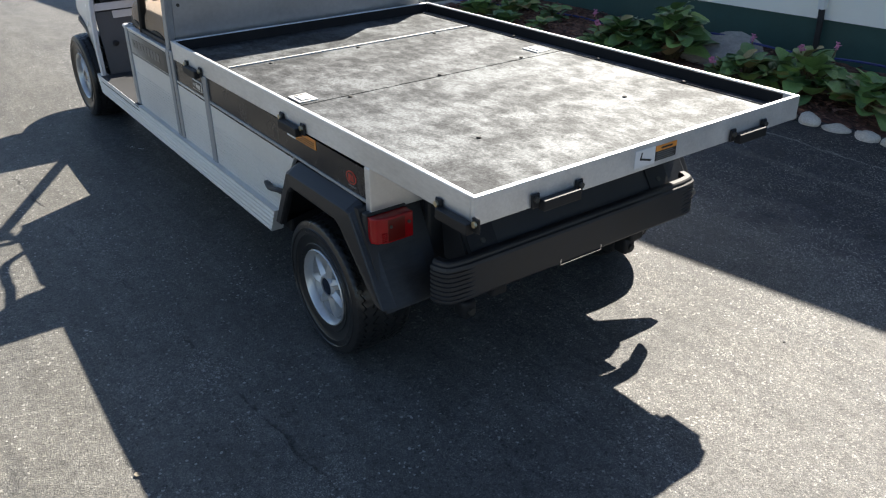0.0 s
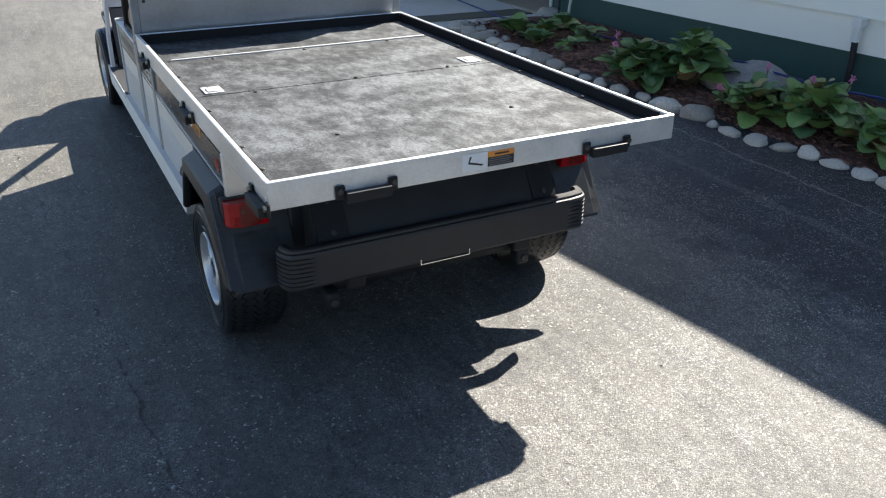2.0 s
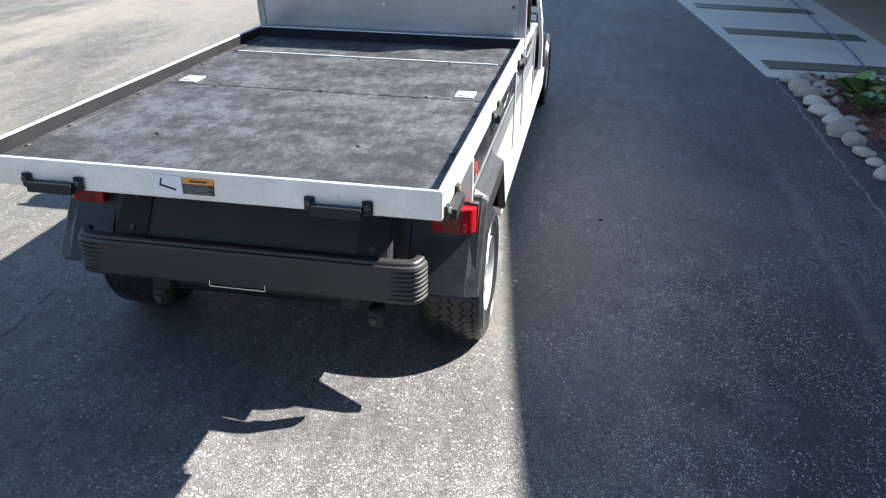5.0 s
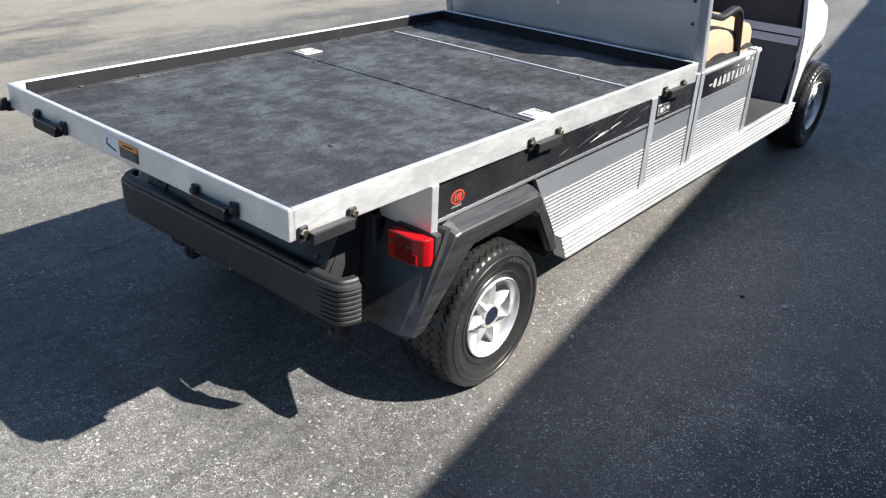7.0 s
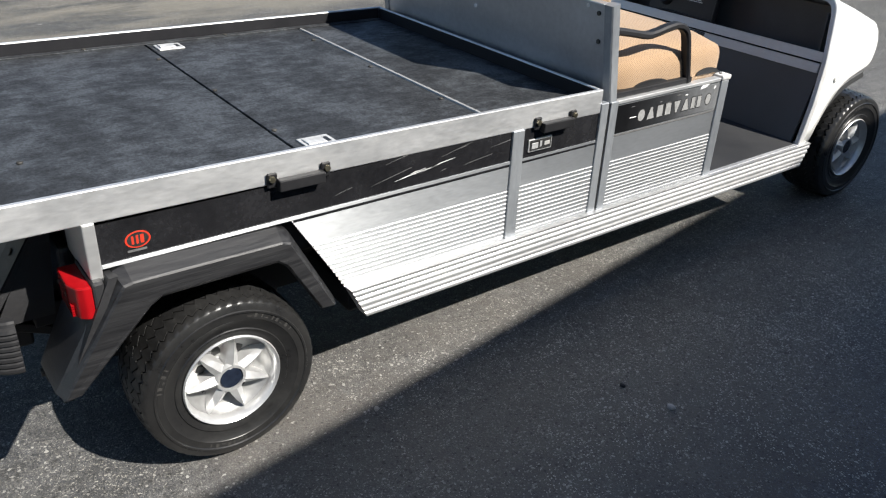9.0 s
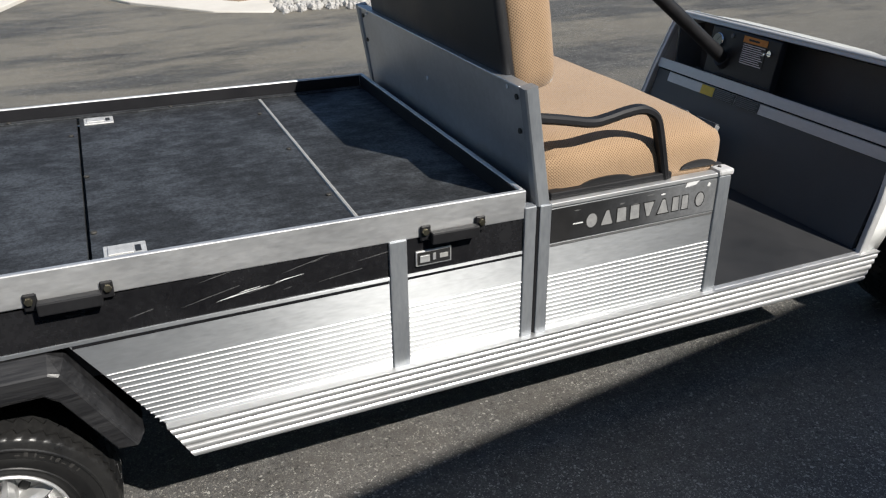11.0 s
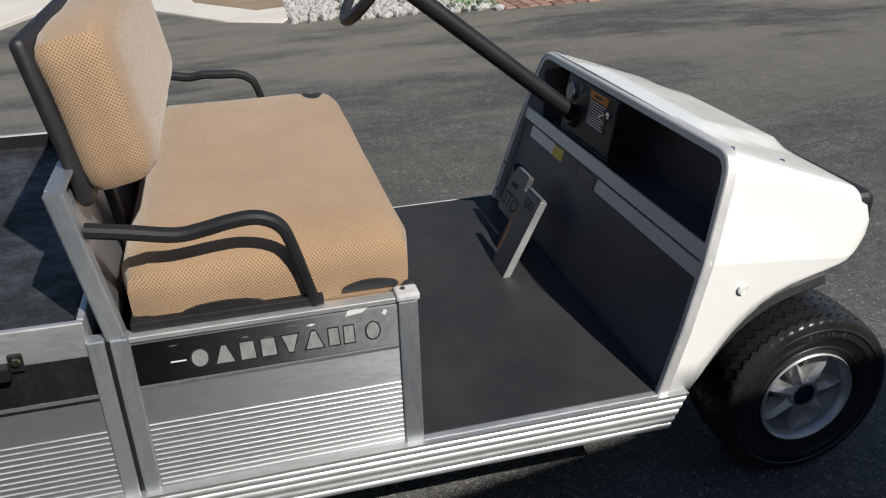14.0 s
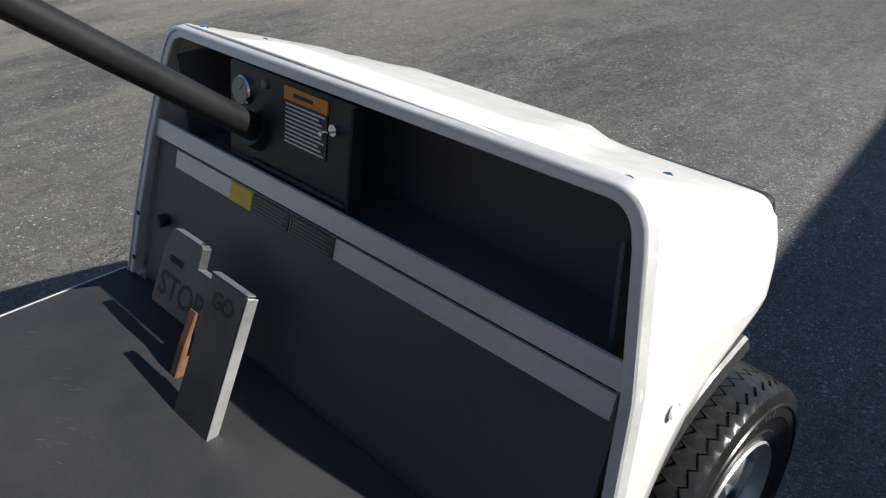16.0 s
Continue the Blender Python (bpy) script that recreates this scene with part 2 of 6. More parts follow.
def make_stone(name, dark, light):
    m = material(name, light, 0.8)
    n = Net(m)
    info = n.t.nodes.new("ShaderNodeObjectInfo")
    shade = n.ramp(info.outputs["Random"], (0.0, 0.6), (1.0, 1.15))
    broad = n.noise(7.0, 6, 0.62)
    speck = n.noise(70.0, 3, 0.6)
    col = n.ramp(n.mix(0.4, broad, speck), (0.32, dark), (0.66, light))
    n.color(n.mix(1.0, col, shade, "MULTIPLY"))
    n.bump((broad, 0.4, 0.012), (speck, 0.35, 0.003))
    return m


def make_mulch():
    m = material("bark_mulch", (0.1, 0.05, 0.035), 0.9)
    n = Net(m)
    chip = n.voronoi(55.0, co=n.scaled((1.0, 0.5, 1.0)), output="Color")
    s = n.node("ShaderNodeSeparateColor")
    n.link(chip, s.inputs[0])
    n.color(n.ramp(s.outputs[0], (0.0, (0.040, 0.020, 0.014)), (0.6, (0.130, 0.055, 0.038)), (1.0, (0.26, 0.135, 0.095))))
    n.bump((n.voronoi(55.0, co=n.scaled((1.0, 0.5, 1.0))), 1.0, 0.012), (n.noise(9.0, 4), 0.6, 0.03))
    return m


def make_concrete(name, dark, light):
    m = material(name, light, 0.85)
    n = Net(m)
    a, b = n.noise(1.4, 6, 0.65), n.noise(160.0, 3)
    n.color(n.ramp(n.mix(0.35, a, b), (0.3, dark), (0.68, light)))
    n.bump((b, 0.3, 0.0015), (a, 0.15, 0.01))
    return m


ASPHALT, DECK, FABRIC, SIDING, LEAF, MULCH = make_asphalt(), make_deck(), make_fabric(), make_siding(), make_leaf(), make_mulch()
STONE = make_stone("field_stone", (0.33, 0.295, 0.245), (0.68, 0.63, 0.55))
ROCK = make_stone("flat_rock", (0.30, 0.29, 0.285), (0.58, 0.56, 0.535))
CONCRETE = make_concrete("concrete", (0.50, 0.475, 0.43), (0.67, 0.64, 0.585))
SLAT_METAL = worn("dusty_grate_steel", (0.10, 0.10, 0.08), (0.20, 0.195, 0.155), 14.0, (0.5, 0.7), 0.2, 0.2, grain=0.001)
KERB = make_concrete("pale_concrete", (0.50, 0.47, 0.42), (0.66, 0.63, 0.57))
ALUMINIUM = worn("worn_aluminium", (0.56, 0.565, 0.57), (0.80, 0.80, 0.80), 9.0, (0.38, 0.60), 0.76, 0.12, (1, 0.30, 1), fine=120.0, grain=0.0006)
DASH_METAL = worn("satin_dash_aluminium", (0.52, 0.52, 0.52), (0.68, 0.675, 0.665), 9.0, (0.40, 0.60), 0.40, 0.10, (0.3, 1, 1), fine=120.0, grain=0.0005)
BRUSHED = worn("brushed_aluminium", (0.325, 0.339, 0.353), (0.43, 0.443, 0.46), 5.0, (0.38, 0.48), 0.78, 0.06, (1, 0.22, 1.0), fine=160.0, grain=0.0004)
# left-hand copy of the aluminium, paled and warmed for light bounced off the drive
LEFT_SHEET = worn("bounce_lit_left_sheet", (0.60, 0.595, 0.575), (0.74, 0.735, 0.71), 5.0, (0.42, 0.58), 0.3, 0.08, (1, 0.4, 1), fine=140.0, grain=0.0004)
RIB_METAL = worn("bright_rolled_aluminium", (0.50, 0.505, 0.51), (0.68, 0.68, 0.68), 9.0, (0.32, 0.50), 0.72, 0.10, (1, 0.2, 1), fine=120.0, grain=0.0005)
NAME_SILVER = worn("dull_silver_print", (0.26, 0.26, 0.26), (0.42, 0.42, 0.415), 60.0, (0.45, 0.6), 0.3, 0.1, fine=300.0, grain=0.0004)
POST = worn("dull_extruded_aluminium", (0.27, 0.290, 0.315), (0.43, 0.448, 0.47), 7.0, (0.46, 0.62), 0.72, 0.10, (1, 1, 0.25), fine=140.0, grain=0.0005)
GALVANISED = worn("grey_sheet_metal", (0.42, 0.44, 0.47), (0.60, 0.62, 0.65), 3.0, (0.36, 0.52), 0.9, 0.06, fine=60.0, grain=0.0005)
PAINT_SIDE = worn("pale_side_metal", (0.60, 0.60, 0.60), (0.74, 0.74, 0.73), 5.0, (0.35, 0.5), 0.75, 0.08, (1, 0.2, 1), grain=0.0005)
BLACK_BAND = worn("gloss_black_band", (0.008, 0.008, 0.009), (0.020, 0.020, 0.022), 9.0, (0.14, 0.34), 0.0, 0.04, grain=0.0005)
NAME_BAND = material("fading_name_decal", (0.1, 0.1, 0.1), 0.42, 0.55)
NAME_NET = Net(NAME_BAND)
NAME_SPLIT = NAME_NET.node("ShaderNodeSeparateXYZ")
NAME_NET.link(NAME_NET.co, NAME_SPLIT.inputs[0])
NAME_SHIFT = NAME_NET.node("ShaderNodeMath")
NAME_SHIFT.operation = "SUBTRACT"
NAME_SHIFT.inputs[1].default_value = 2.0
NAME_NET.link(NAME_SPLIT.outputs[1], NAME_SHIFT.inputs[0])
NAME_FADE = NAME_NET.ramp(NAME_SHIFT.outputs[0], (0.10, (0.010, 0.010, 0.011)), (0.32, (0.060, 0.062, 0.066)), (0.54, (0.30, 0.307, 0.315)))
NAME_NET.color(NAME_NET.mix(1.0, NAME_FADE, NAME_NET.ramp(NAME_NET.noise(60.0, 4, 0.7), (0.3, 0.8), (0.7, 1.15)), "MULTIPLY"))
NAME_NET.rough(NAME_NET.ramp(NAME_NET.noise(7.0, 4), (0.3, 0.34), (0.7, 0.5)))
BLACK_PLASTIC = worn("black_plastic", (0.010, 0.010, 0.011), (0.026, 0.026, 0.028), 8.0, (0.42, 0.62), 0.0, 0.2, (1, 0.5, 1), fine=220.0, grain=0.0008)
FENDER = worn("scuffed_fender_plastic", (0.006, 0.006, 0.007), (0.027, 0.027, 0.0285), 22.0, (0.32, 0.52), 0.0, 0.25, (1.5, 0.16, 5.0), fine=90.0, grain=0.001)
HUB_CAP = worn("dark_blue_hub_cap", (0.010, 0.014, 0.026), (0.022, 0.030, 0.050), 60.0, (0.16, 0.28), 0.2, 0.05, grain=0.0004)
BLACK_PAINT = worn("black_paint", (0.009, 0.009, 0.010), (0.018, 0.018, 0.020), 9.0, (0.44, 0.62), 0.0, 0.1, spec=0.3, grain=0.0006)
RECESS = worn("moulded_recess_plastic", (0.070, 0.073, 0.076), (0.108, 0.110, 0.113), 6.0, (0.45, 0.6), 0.0, 0.3, fine=240.0, grain=0.001)
LINER = worn("black_liner", (0.008, 0.008, 0.010), (0.017, 0.017, 0.019), 9.0, (0.6, 0.75), 0.0, 0.3, spec=0.22, fine=300.0, grain=0.0010)
SCUFF_GREY = worn("faint_scuff", (0.05, 0.05, 0.052), (0.085, 0.085, 0.086), 60.0, (0.6, 0.75))
TOE = worn("grey_black_toe_board", (0.066, 0.070, 0.075), (0.094, 0.097, 0.102), 4.0, (0.40, 0.6), 0.0, 0.2, fine=260.0, grain=0.001)
MAT = worn("rubber_floor_mat", (0.013, 0.014, 0.016), (0.031, 0.031, 0.033), 4.0, (0.58, 0.78), 0.0, 0.35, fine=260.0, grain=0.0012)
RUBBER = worn("tyre_rubber", (0.009, 0.009, 0.0095), (0.024, 0.0236, 0.023), 11.0, (0.24, 0.40), 0.0, 0.15, fine=130.0, grain=0.0008)
MARK_RUBBER = worn("scuffed_raised_rubber", (0.020, 0.0195, 0.019), (0.046, 0.044, 0.041), 30.0, (0.5, 0.7), grain=0.0006)
# darker than the rim: shade between the spokes is put into this colour
DISH = worn("shade_toned_wheel_dish", (0.27, 0.27, 0.27), (0.39, 0.39, 0.385), 12.0, (0.34, 0.50), 0.60, 0.08, grain=0.0006)
RIM = worn("cast_alloy", (0.50, 0.50, 0.50), (0.63, 0.63, 0.625), 12.0, (0.28, 0.42), 0.60, 0.08, grain=0.0006)
WHITE = worn("white_gelcoat", (0.79, 0.79, 0.77), (0.84, 0.84, 0.82), 3.0, (0.16, 0.28), 0.0, 0.02, spec=0.5, coat=0.4, fine=30.0, grain=0.0006)
GREY_LIP = worn("dark_arch_rubber", (0.025, 0.025, 0.026), (0.045, 0.045, 0.046), 12.0, (0.32, 0.5), grain=0.0006)
GREEN = worn("green_foundation_paint", (0.024, 0.066, 0.056), (0.038, 0.092, 0.078), 4.0, (0.55, 0.75), 0.0, 0.4, fine=45.0, grain=0.004)
TRIM = worn("white_trim_paint", (0.70, 0.71, 0.69), (0.80, 0.80, 0.78), 4.0, (0.4, 0.55), grain=0.001)
CAP_GREY = worn("worn_grey_plastic", (0.40, 0.40, 0.40), (0.60, 0.60, 0.595), 40.0, (0.35, 0.5), grain=0.0006)
TAUPE = worn("taupe_door_paint", (0.13, 0.115, 0.10), (0.19, 0.17, 0.145), 2.0, (0.45, 0.6), grain=0.001)
GARAGE_FLOOR = make_concrete("brown_garage_floor", (0.27, 0.22, 0.165), (0.40, 0.33, 0.25))
ROOF = worn("roof_shingle", (0.05, 0.05, 0.05), (0.11, 0.105, 0.10), 8.0, (0.8, 0.9), 0.0, 0.5, fine=60.0, grain=0.004)
GRATE = worn("dark_grate_metal", (0.025, 0.024, 0.022), (0.075, 0.07, 0.06), 14.0, (0.5, 0.7), 0.3, 0.2, grain=0.001)
CHROME = worn("bright_metal", (0.70, 0.70, 0.70), (0.88, 0.88, 0.88), 14.0, (0.12, 0.26), 1.0, 0.03, grain=0.0004)
HINGE = worn("dusty_hinge_metal", (0.30, 0.30, 0.29), (0.52, 0.51, 0.49), 60.0, (0.55, 0.7), 0.3, 0.3, fine=300.0, grain=0.001)
HINGE_BRIGHT = worn("worn_silver_latch", (0.42, 0.42, 0.41), (0.72, 0.72, 0.71), 60.0, (0.40, 0.6), 0.4, 0.2, fine=300.0, grain=0.0006)
BRASS = worn("plated_bolt", (0.42, 0.36, 0.22), (0.66, 0.60, 0.45), 40.0, (0.28, 0.4), 1.0, grain=0.0004)
BLUE_HOSE = worn("blue_hose", (0.018, 0.028, 0.12), (0.025, 0.04, 0.20), 20.0, (0.35, 0.5), grain=0.0005)
PINK = worn("pink_petal", (0.50, 0.13, 0.27), (0.66, 0.27, 0.42), 60.0, (0.5, 0.6), grain=0.0005)
STEM = worn("reddish_stem", (0.10, 0.10, 0.04), (0.20, 0.12, 0.06), 30.0, (0.5, 0.6), grain=0.0005)
LABEL_WHITE = worn("white_sticker", (0.66, 0.66, 0.66), (0.76, 0.76, 0.76), 30.0, (0.35, 0.5), grain=0.0002)
LABEL_ORANGE = worn("orange_sticker", (0.62, 0.22, 0.03), (0.74, 0.30, 0.06), 30.0, (0.35, 0.5), grain=0.0002)
LABEL_BLACK = worn("black_sticker", (0.012, 0.012, 0.012), (0.03, 0.03, 0.03), 30.0, (0.35, 0.5), grain=0.0002)
LABEL_YELLOW = worn("yellow_sticker", (0.62, 0.44, 0.03), (0.74, 0.55, 0.06), 30.0, (0.35, 0.5), grain=0.0002)
LABEL_GREY = worn("grey_sticker", (0.09, 0.09, 0.09), (0.15, 0.15, 0.15), 30.0, (0.35, 0.5), grain=0.0002)
BADGE_RED = worn("red_badge", (0.45, 0.03, 0.015), (0.60, 0.05, 0.025), 40.0, (0.25, 0.4), grain=0.0002)
PEDAL_METAL = worn("worn_black_pedal", (0.050, 0.051, 0.053), (0.115, 0.115, 0.12), 16.0, (0.32, 0.58), 0.4, 0.3, fine=200.0, grain=0.001)
PEDAL_INK = worn("black_pedal_print", (0.0025, 0.0025, 0.003), (0.006, 0.006, 0.006), 30.0, (0.5, 0.65), grain=0.0003)
RUST = worn("rusty_lever", (0.16, 0.075, 0.038), (0.27, 0.135, 0.072), 25.0, (0.6, 0.8), grain=0.001)
LENS = material("red_lens", (0.5, 0.006, 0.005), 0.22, 0.0, 0.3, 0.1)
LENS_NET = Net(LENS)
LENS_NET.color(LENS_NET.ramp(LENS_NET.noise(14.0, 3), (0.3, (0.30, 0.004, 0.007)), (0.7, (0.46, 0.008, 0.012))))
LENS.node_tree.nodes["Principled BSDF"].inputs["Transmission Weight"].default_value = 0.25
# Rolled sheet: fine grooves along the cart spread its glints up and down.
for sheet_ in (BRUSHED, NAME_BAND):
    net_ = Net(sheet_)
    up_ = net_.node("ShaderNodeCombineXYZ", Z=1.0)
    net_.link(up_.outputs[0], net_.bsdf.inputs["Tangent"])
    net_.bsdf.inputs["Anisotropic"].default_value = 0.92
LENS_DARK = material("dark_red_lens", (0.12, 0.008, 0.006), 0.25, 0.0, 0.3, 0.1)
GLASS = material("gauge_glass", (0.30, 0.31, 0.27), 0.10, 0.0)


# ---------------- mesh helpers ----------------
def finish(bm, name, mat, smooth=False, angle=40):
    me = bpy.data.meshes.new(name)
    bm.normal_update()
    bm.to_mesh(me)
    bm.free()
    mats = mat if isinstance(mat, (list, tuple)) else [mat]
    for x in mats:
        me.materials.append(x)
    if smooth:
        me.polygons.foreach_set("use_smooth", [True] * len(me.polygons))
        me.set_sharp_from_angle(angle=radians(angle))
    return me


def along(y):
    """Cart lengths ahead of the wheel arch, as built."""
    return y - 0.024 * max(0.0, y - 0.9)


def part(name, bm, mat, parent, label="", smooth=False):
    top = parent
    while top.parent:
        top = top.parent
    if top.name == "utility_cart":
        for v in bm.verts:
            v.co.y = along(v.co.y)
    ob = new(name, finish(bm, name, mat, smooth))
    ob.parent = parent
    return tagged(ob, label)


def thing(name, label, category, at=(0, 0, 0), group="", kind=""):
    ob = new(name)
    ob.location = at
    ob.empty_display_size = 0.1
    bpy.context.view_layer.update()
    return tagged(ob, label, category, group, kind)


def solid(name, bm, mat, label, category="", group="", kind="", smooth=False):
    return tagged(new(name, finish(bm, name, mat, smooth)), label, category, group, kind)


def box(lo, hi, bevel=0.0, seg=2, bm=None, m=None):
    own = bmesh.new()
    size, mid = [b - a for a, b in zip(lo, hi)], [(a + b) / 2 for a, b in zip(lo, hi)]
    bmesh.ops.create_cube(own, size=1.0, matrix=Matrix.Translation(mid) @ Matrix.Diagonal((*size, 1)))
    if bevel:
        bmesh.ops.bevel(own, geom=own.edges[:], offset=min(bevel, min(size) * 0.49), segments=seg, affect="EDGES", profile=0.5)
    if m is not None:
        bmesh.ops.transform(own, matrix=m, verts=own.verts)
    return join(bm, own)


def join(bm, own):
    if bm is None:
        return own
    me = bpy.data.meshes.new("tmp")
    own.to_mesh(me)
    own.free()
    bm.from_mesh(me)
    bpy.data.meshes.remove(me)
    return bm


def lathe(profile, steps=48, axis="x", bm=None, m=None, closed=False):
    """Turns (radius, along) pairs about an axis."""
    own = bmesh.new()
    rings = []
    for i in range(steps):
        a = 2 * math.pi * i / steps
        c, s = math.cos(a), math.sin(a)
        rings.append([own.verts.new((d, r * c, r * s) if axis == "x" else ((r * c, r * s, d) if axis == "z" else (r * c, d, r * s))) for r, d in profile])
    n = len(profile)
    for i in range(steps):
        p, q = rings[i], rings[(i + 1) % steps]
        for j in range(n if closed else n - 1):
            own.faces.new((p[j], q[j], q[(j + 1) % n], p[(j + 1) % n]))
    bmesh.ops.remove_doubles(own, verts=own.verts, dist=1e-6)
    bmesh.ops.recalc_face_normals(own, faces=own.faces)
    if m is not None:
        bmesh.ops.transform(own, matrix=m, verts=own.verts)
    return join(bm, own)


def disc(r, d0, d1, steps=24, axis="x", bm=None, m=None, bevel=0.0):
    b = bevel
    prof = [(0, d0), (r - b, d0), (r, d0 + b * (1 if d1 > d0 else -1)), (r, d1 - b * (1 if d1 > d0 else -1)), (r - b, d1), (0, d1)] if b else [(0, d0), (r, d0), (r, d1), (0, d1)]
    return lathe(prof, steps, axis, bm, m)


def sweep(path, section, bm=None, up=(0, 0, 1), closed=False, cap=True):
    """Sweeps a flat section (list of (side, up) pairs) along a path of points."""
    own = bmesh.new()
    pts = [Vector(p) for p in path]
    rings, n = [], len(pts)
    for i, p in enumerate(pts):
        a = pts[i - 1] if (i or closed) else p
        b = pts[(i + 1) % n] if (i < n - 1 or closed) else p
        t = ((p - a).normalized() + (b - p).normalized()).normalized() if (p - a).length and (b - p).length else (b - a).normalized()
        side = t.cross(Vector(up)).normalized()
        nup = side.cross(t).normalized()
        rings.append([own.verts.new(p + side * u + nup * v) for u, v in section])
    k = len(section)
    for i in range(n if closed else n - 1):
        p, q = rings[i], rings[(i + 1) % n]
        for j in range(k):
            own.faces.new((p[j], p[(j + 1) % k], q[(j + 1) % k], q[j]))
    if cap and not closed:
        own.faces.new(rings[0])
        own.faces.new(rings[-1][::-1])
    bmesh.ops.recalc_face_normals(own, faces=own.faces)
    return join(bm, own)


def round_section(r, k=10):
    return [(r * math.cos(2 * math.pi * i / k), r * math.sin(2 * math.pi * i / k)) for i in range(k)]


def flat_section(w, h, b=0.003):
    return [(-w / 2 + b, -h / 2), (w / 2 - b, -h / 2), (w / 2, -h / 2 + b), (w / 2, h / 2 - b), (w / 2 - b, h / 2), (-w / 2 + b, h / 2), (-w / 2, h / 2 - b), (-w / 2, -h / 2 + b)]


def smooth_path(points, steps=6):
    """A Catmull-Rom line through the points."""
    p = [Vector(q) for q in points]
    p = [2 * p[0] - p[1], *p, 2 * p[-1] - p[-2]]
    out = []
    for i in range(1, len(p) - 2):
        for k in range(steps):
            t = k / steps
            out.append(0.5 * (2 * p[i] + (p[i + 1] - p[i - 1]) * t + (2 * p[i - 1] - 5 * p[i] + 4 * p[i + 1] - p[i + 2]) * t * t + (3 * p[i] - p[i - 1] - 3 * p[i + 1] + p[i + 2]) * t ** 3))
    return out + [p[-2]]


def prism(outline, a, b, axis="x", bm=None, bevel=0.0):
    """Extrudes an outline, given in the two other axes, from a to b."""
    own = bmesh.new()

    def put(p, d):
        return own.verts.new((d, p[0], p[1]) if axis == "x" else ((p[0], d, p[1]) if axis == "y" else (p[0], p[1], d)))
    lo, hi = [put(p, a) for p in outline], [put(p, b) for p in outline]
    own.faces.new(lo)
    own.faces.new(hi[::-1])
    for i in range(len(outline)):
        j = (i + 1) % len(outline)
        own.faces.new((lo[i], hi[i], hi[j], lo[j]))
    bmesh.ops.recalc_face_normals(own, faces=own.faces)
    if bevel:
        bmesh.ops.bevel(own, geom=own.edges[:], offset=bevel, segments=2, affect="EDGES", profile=0.5)
    return join(bm, own)


def lettering(text, size, depth, mat, parent, m, name="lettering"):
    cu = bpy.data.curves.new("tmp_text", "FONT")
    cu.offset = size * 0.022
    cu.body, cu.size, cu.extrude = text, size, depth
    cu.align_x, cu.align_y = "CENTER", "CENTER"
    tmp = new("tmp_text", cu)
    bpy.context.view_layer.update()
    me = bpy.data.meshes.new_from_object(tmp.evaluated_get(bpy.context.evaluated_depsgraph_get()))
    bpy.data.objects.remove(tmp)
    me.materials.clear()
    me.materials.append(mat)
    ob = new(name, me)
    ob.parent = parent
    ob.matrix_local = m
    return ob


def ground_z(x, y=0.0):
    """The drive falls a little towards the house and rises a little ahead of the cart."""
    dip = 0.020 * min(max((x + 8.0) / 5.0, 0.0), 1.0) * (1.0 - min(max((y - 0.7) / 2.9, 0.0), 1.0))
    return -0.03 * min(max(0.0, x - 0.9), 11.1) + 0.0153 * min(max(y - 0.7, 0.0), 5.3) - dip


# ---------------- ground ----------------
def make_ground():
    bm = bmesh.new()
    xs = [-1500, -300, -60, -20, -8, -3, 0.9, 2.2, 4.0, 8.0, 12.0, 60, 300, 1500]
    ys = [-1500, -300, -60, -20, -6, 0.7, 3.6, 6, 12, 25, 60, 300, 1500]
    grid = [[bm.verts.new((x, y, ground_z(x, y))) for y in ys] for x in xs]
    for i in range(len(xs) - 1):
        for j in range(len(ys) - 1):
            bm.faces.new((grid[i][j], grid[i + 1][j], grid[i + 1][j + 1], grid[i][j + 1]))
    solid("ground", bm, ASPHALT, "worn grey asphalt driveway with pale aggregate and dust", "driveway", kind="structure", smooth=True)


make_ground()

# ---------------- house ----------------
# House frame: u runs along the wall, v out of the wall towards the drive.
HOUSE = Matrix.Translation((4.30, 0.0, 0.0)) @ Matrix.Rotation(math.atan(0.13), 4, "Z")


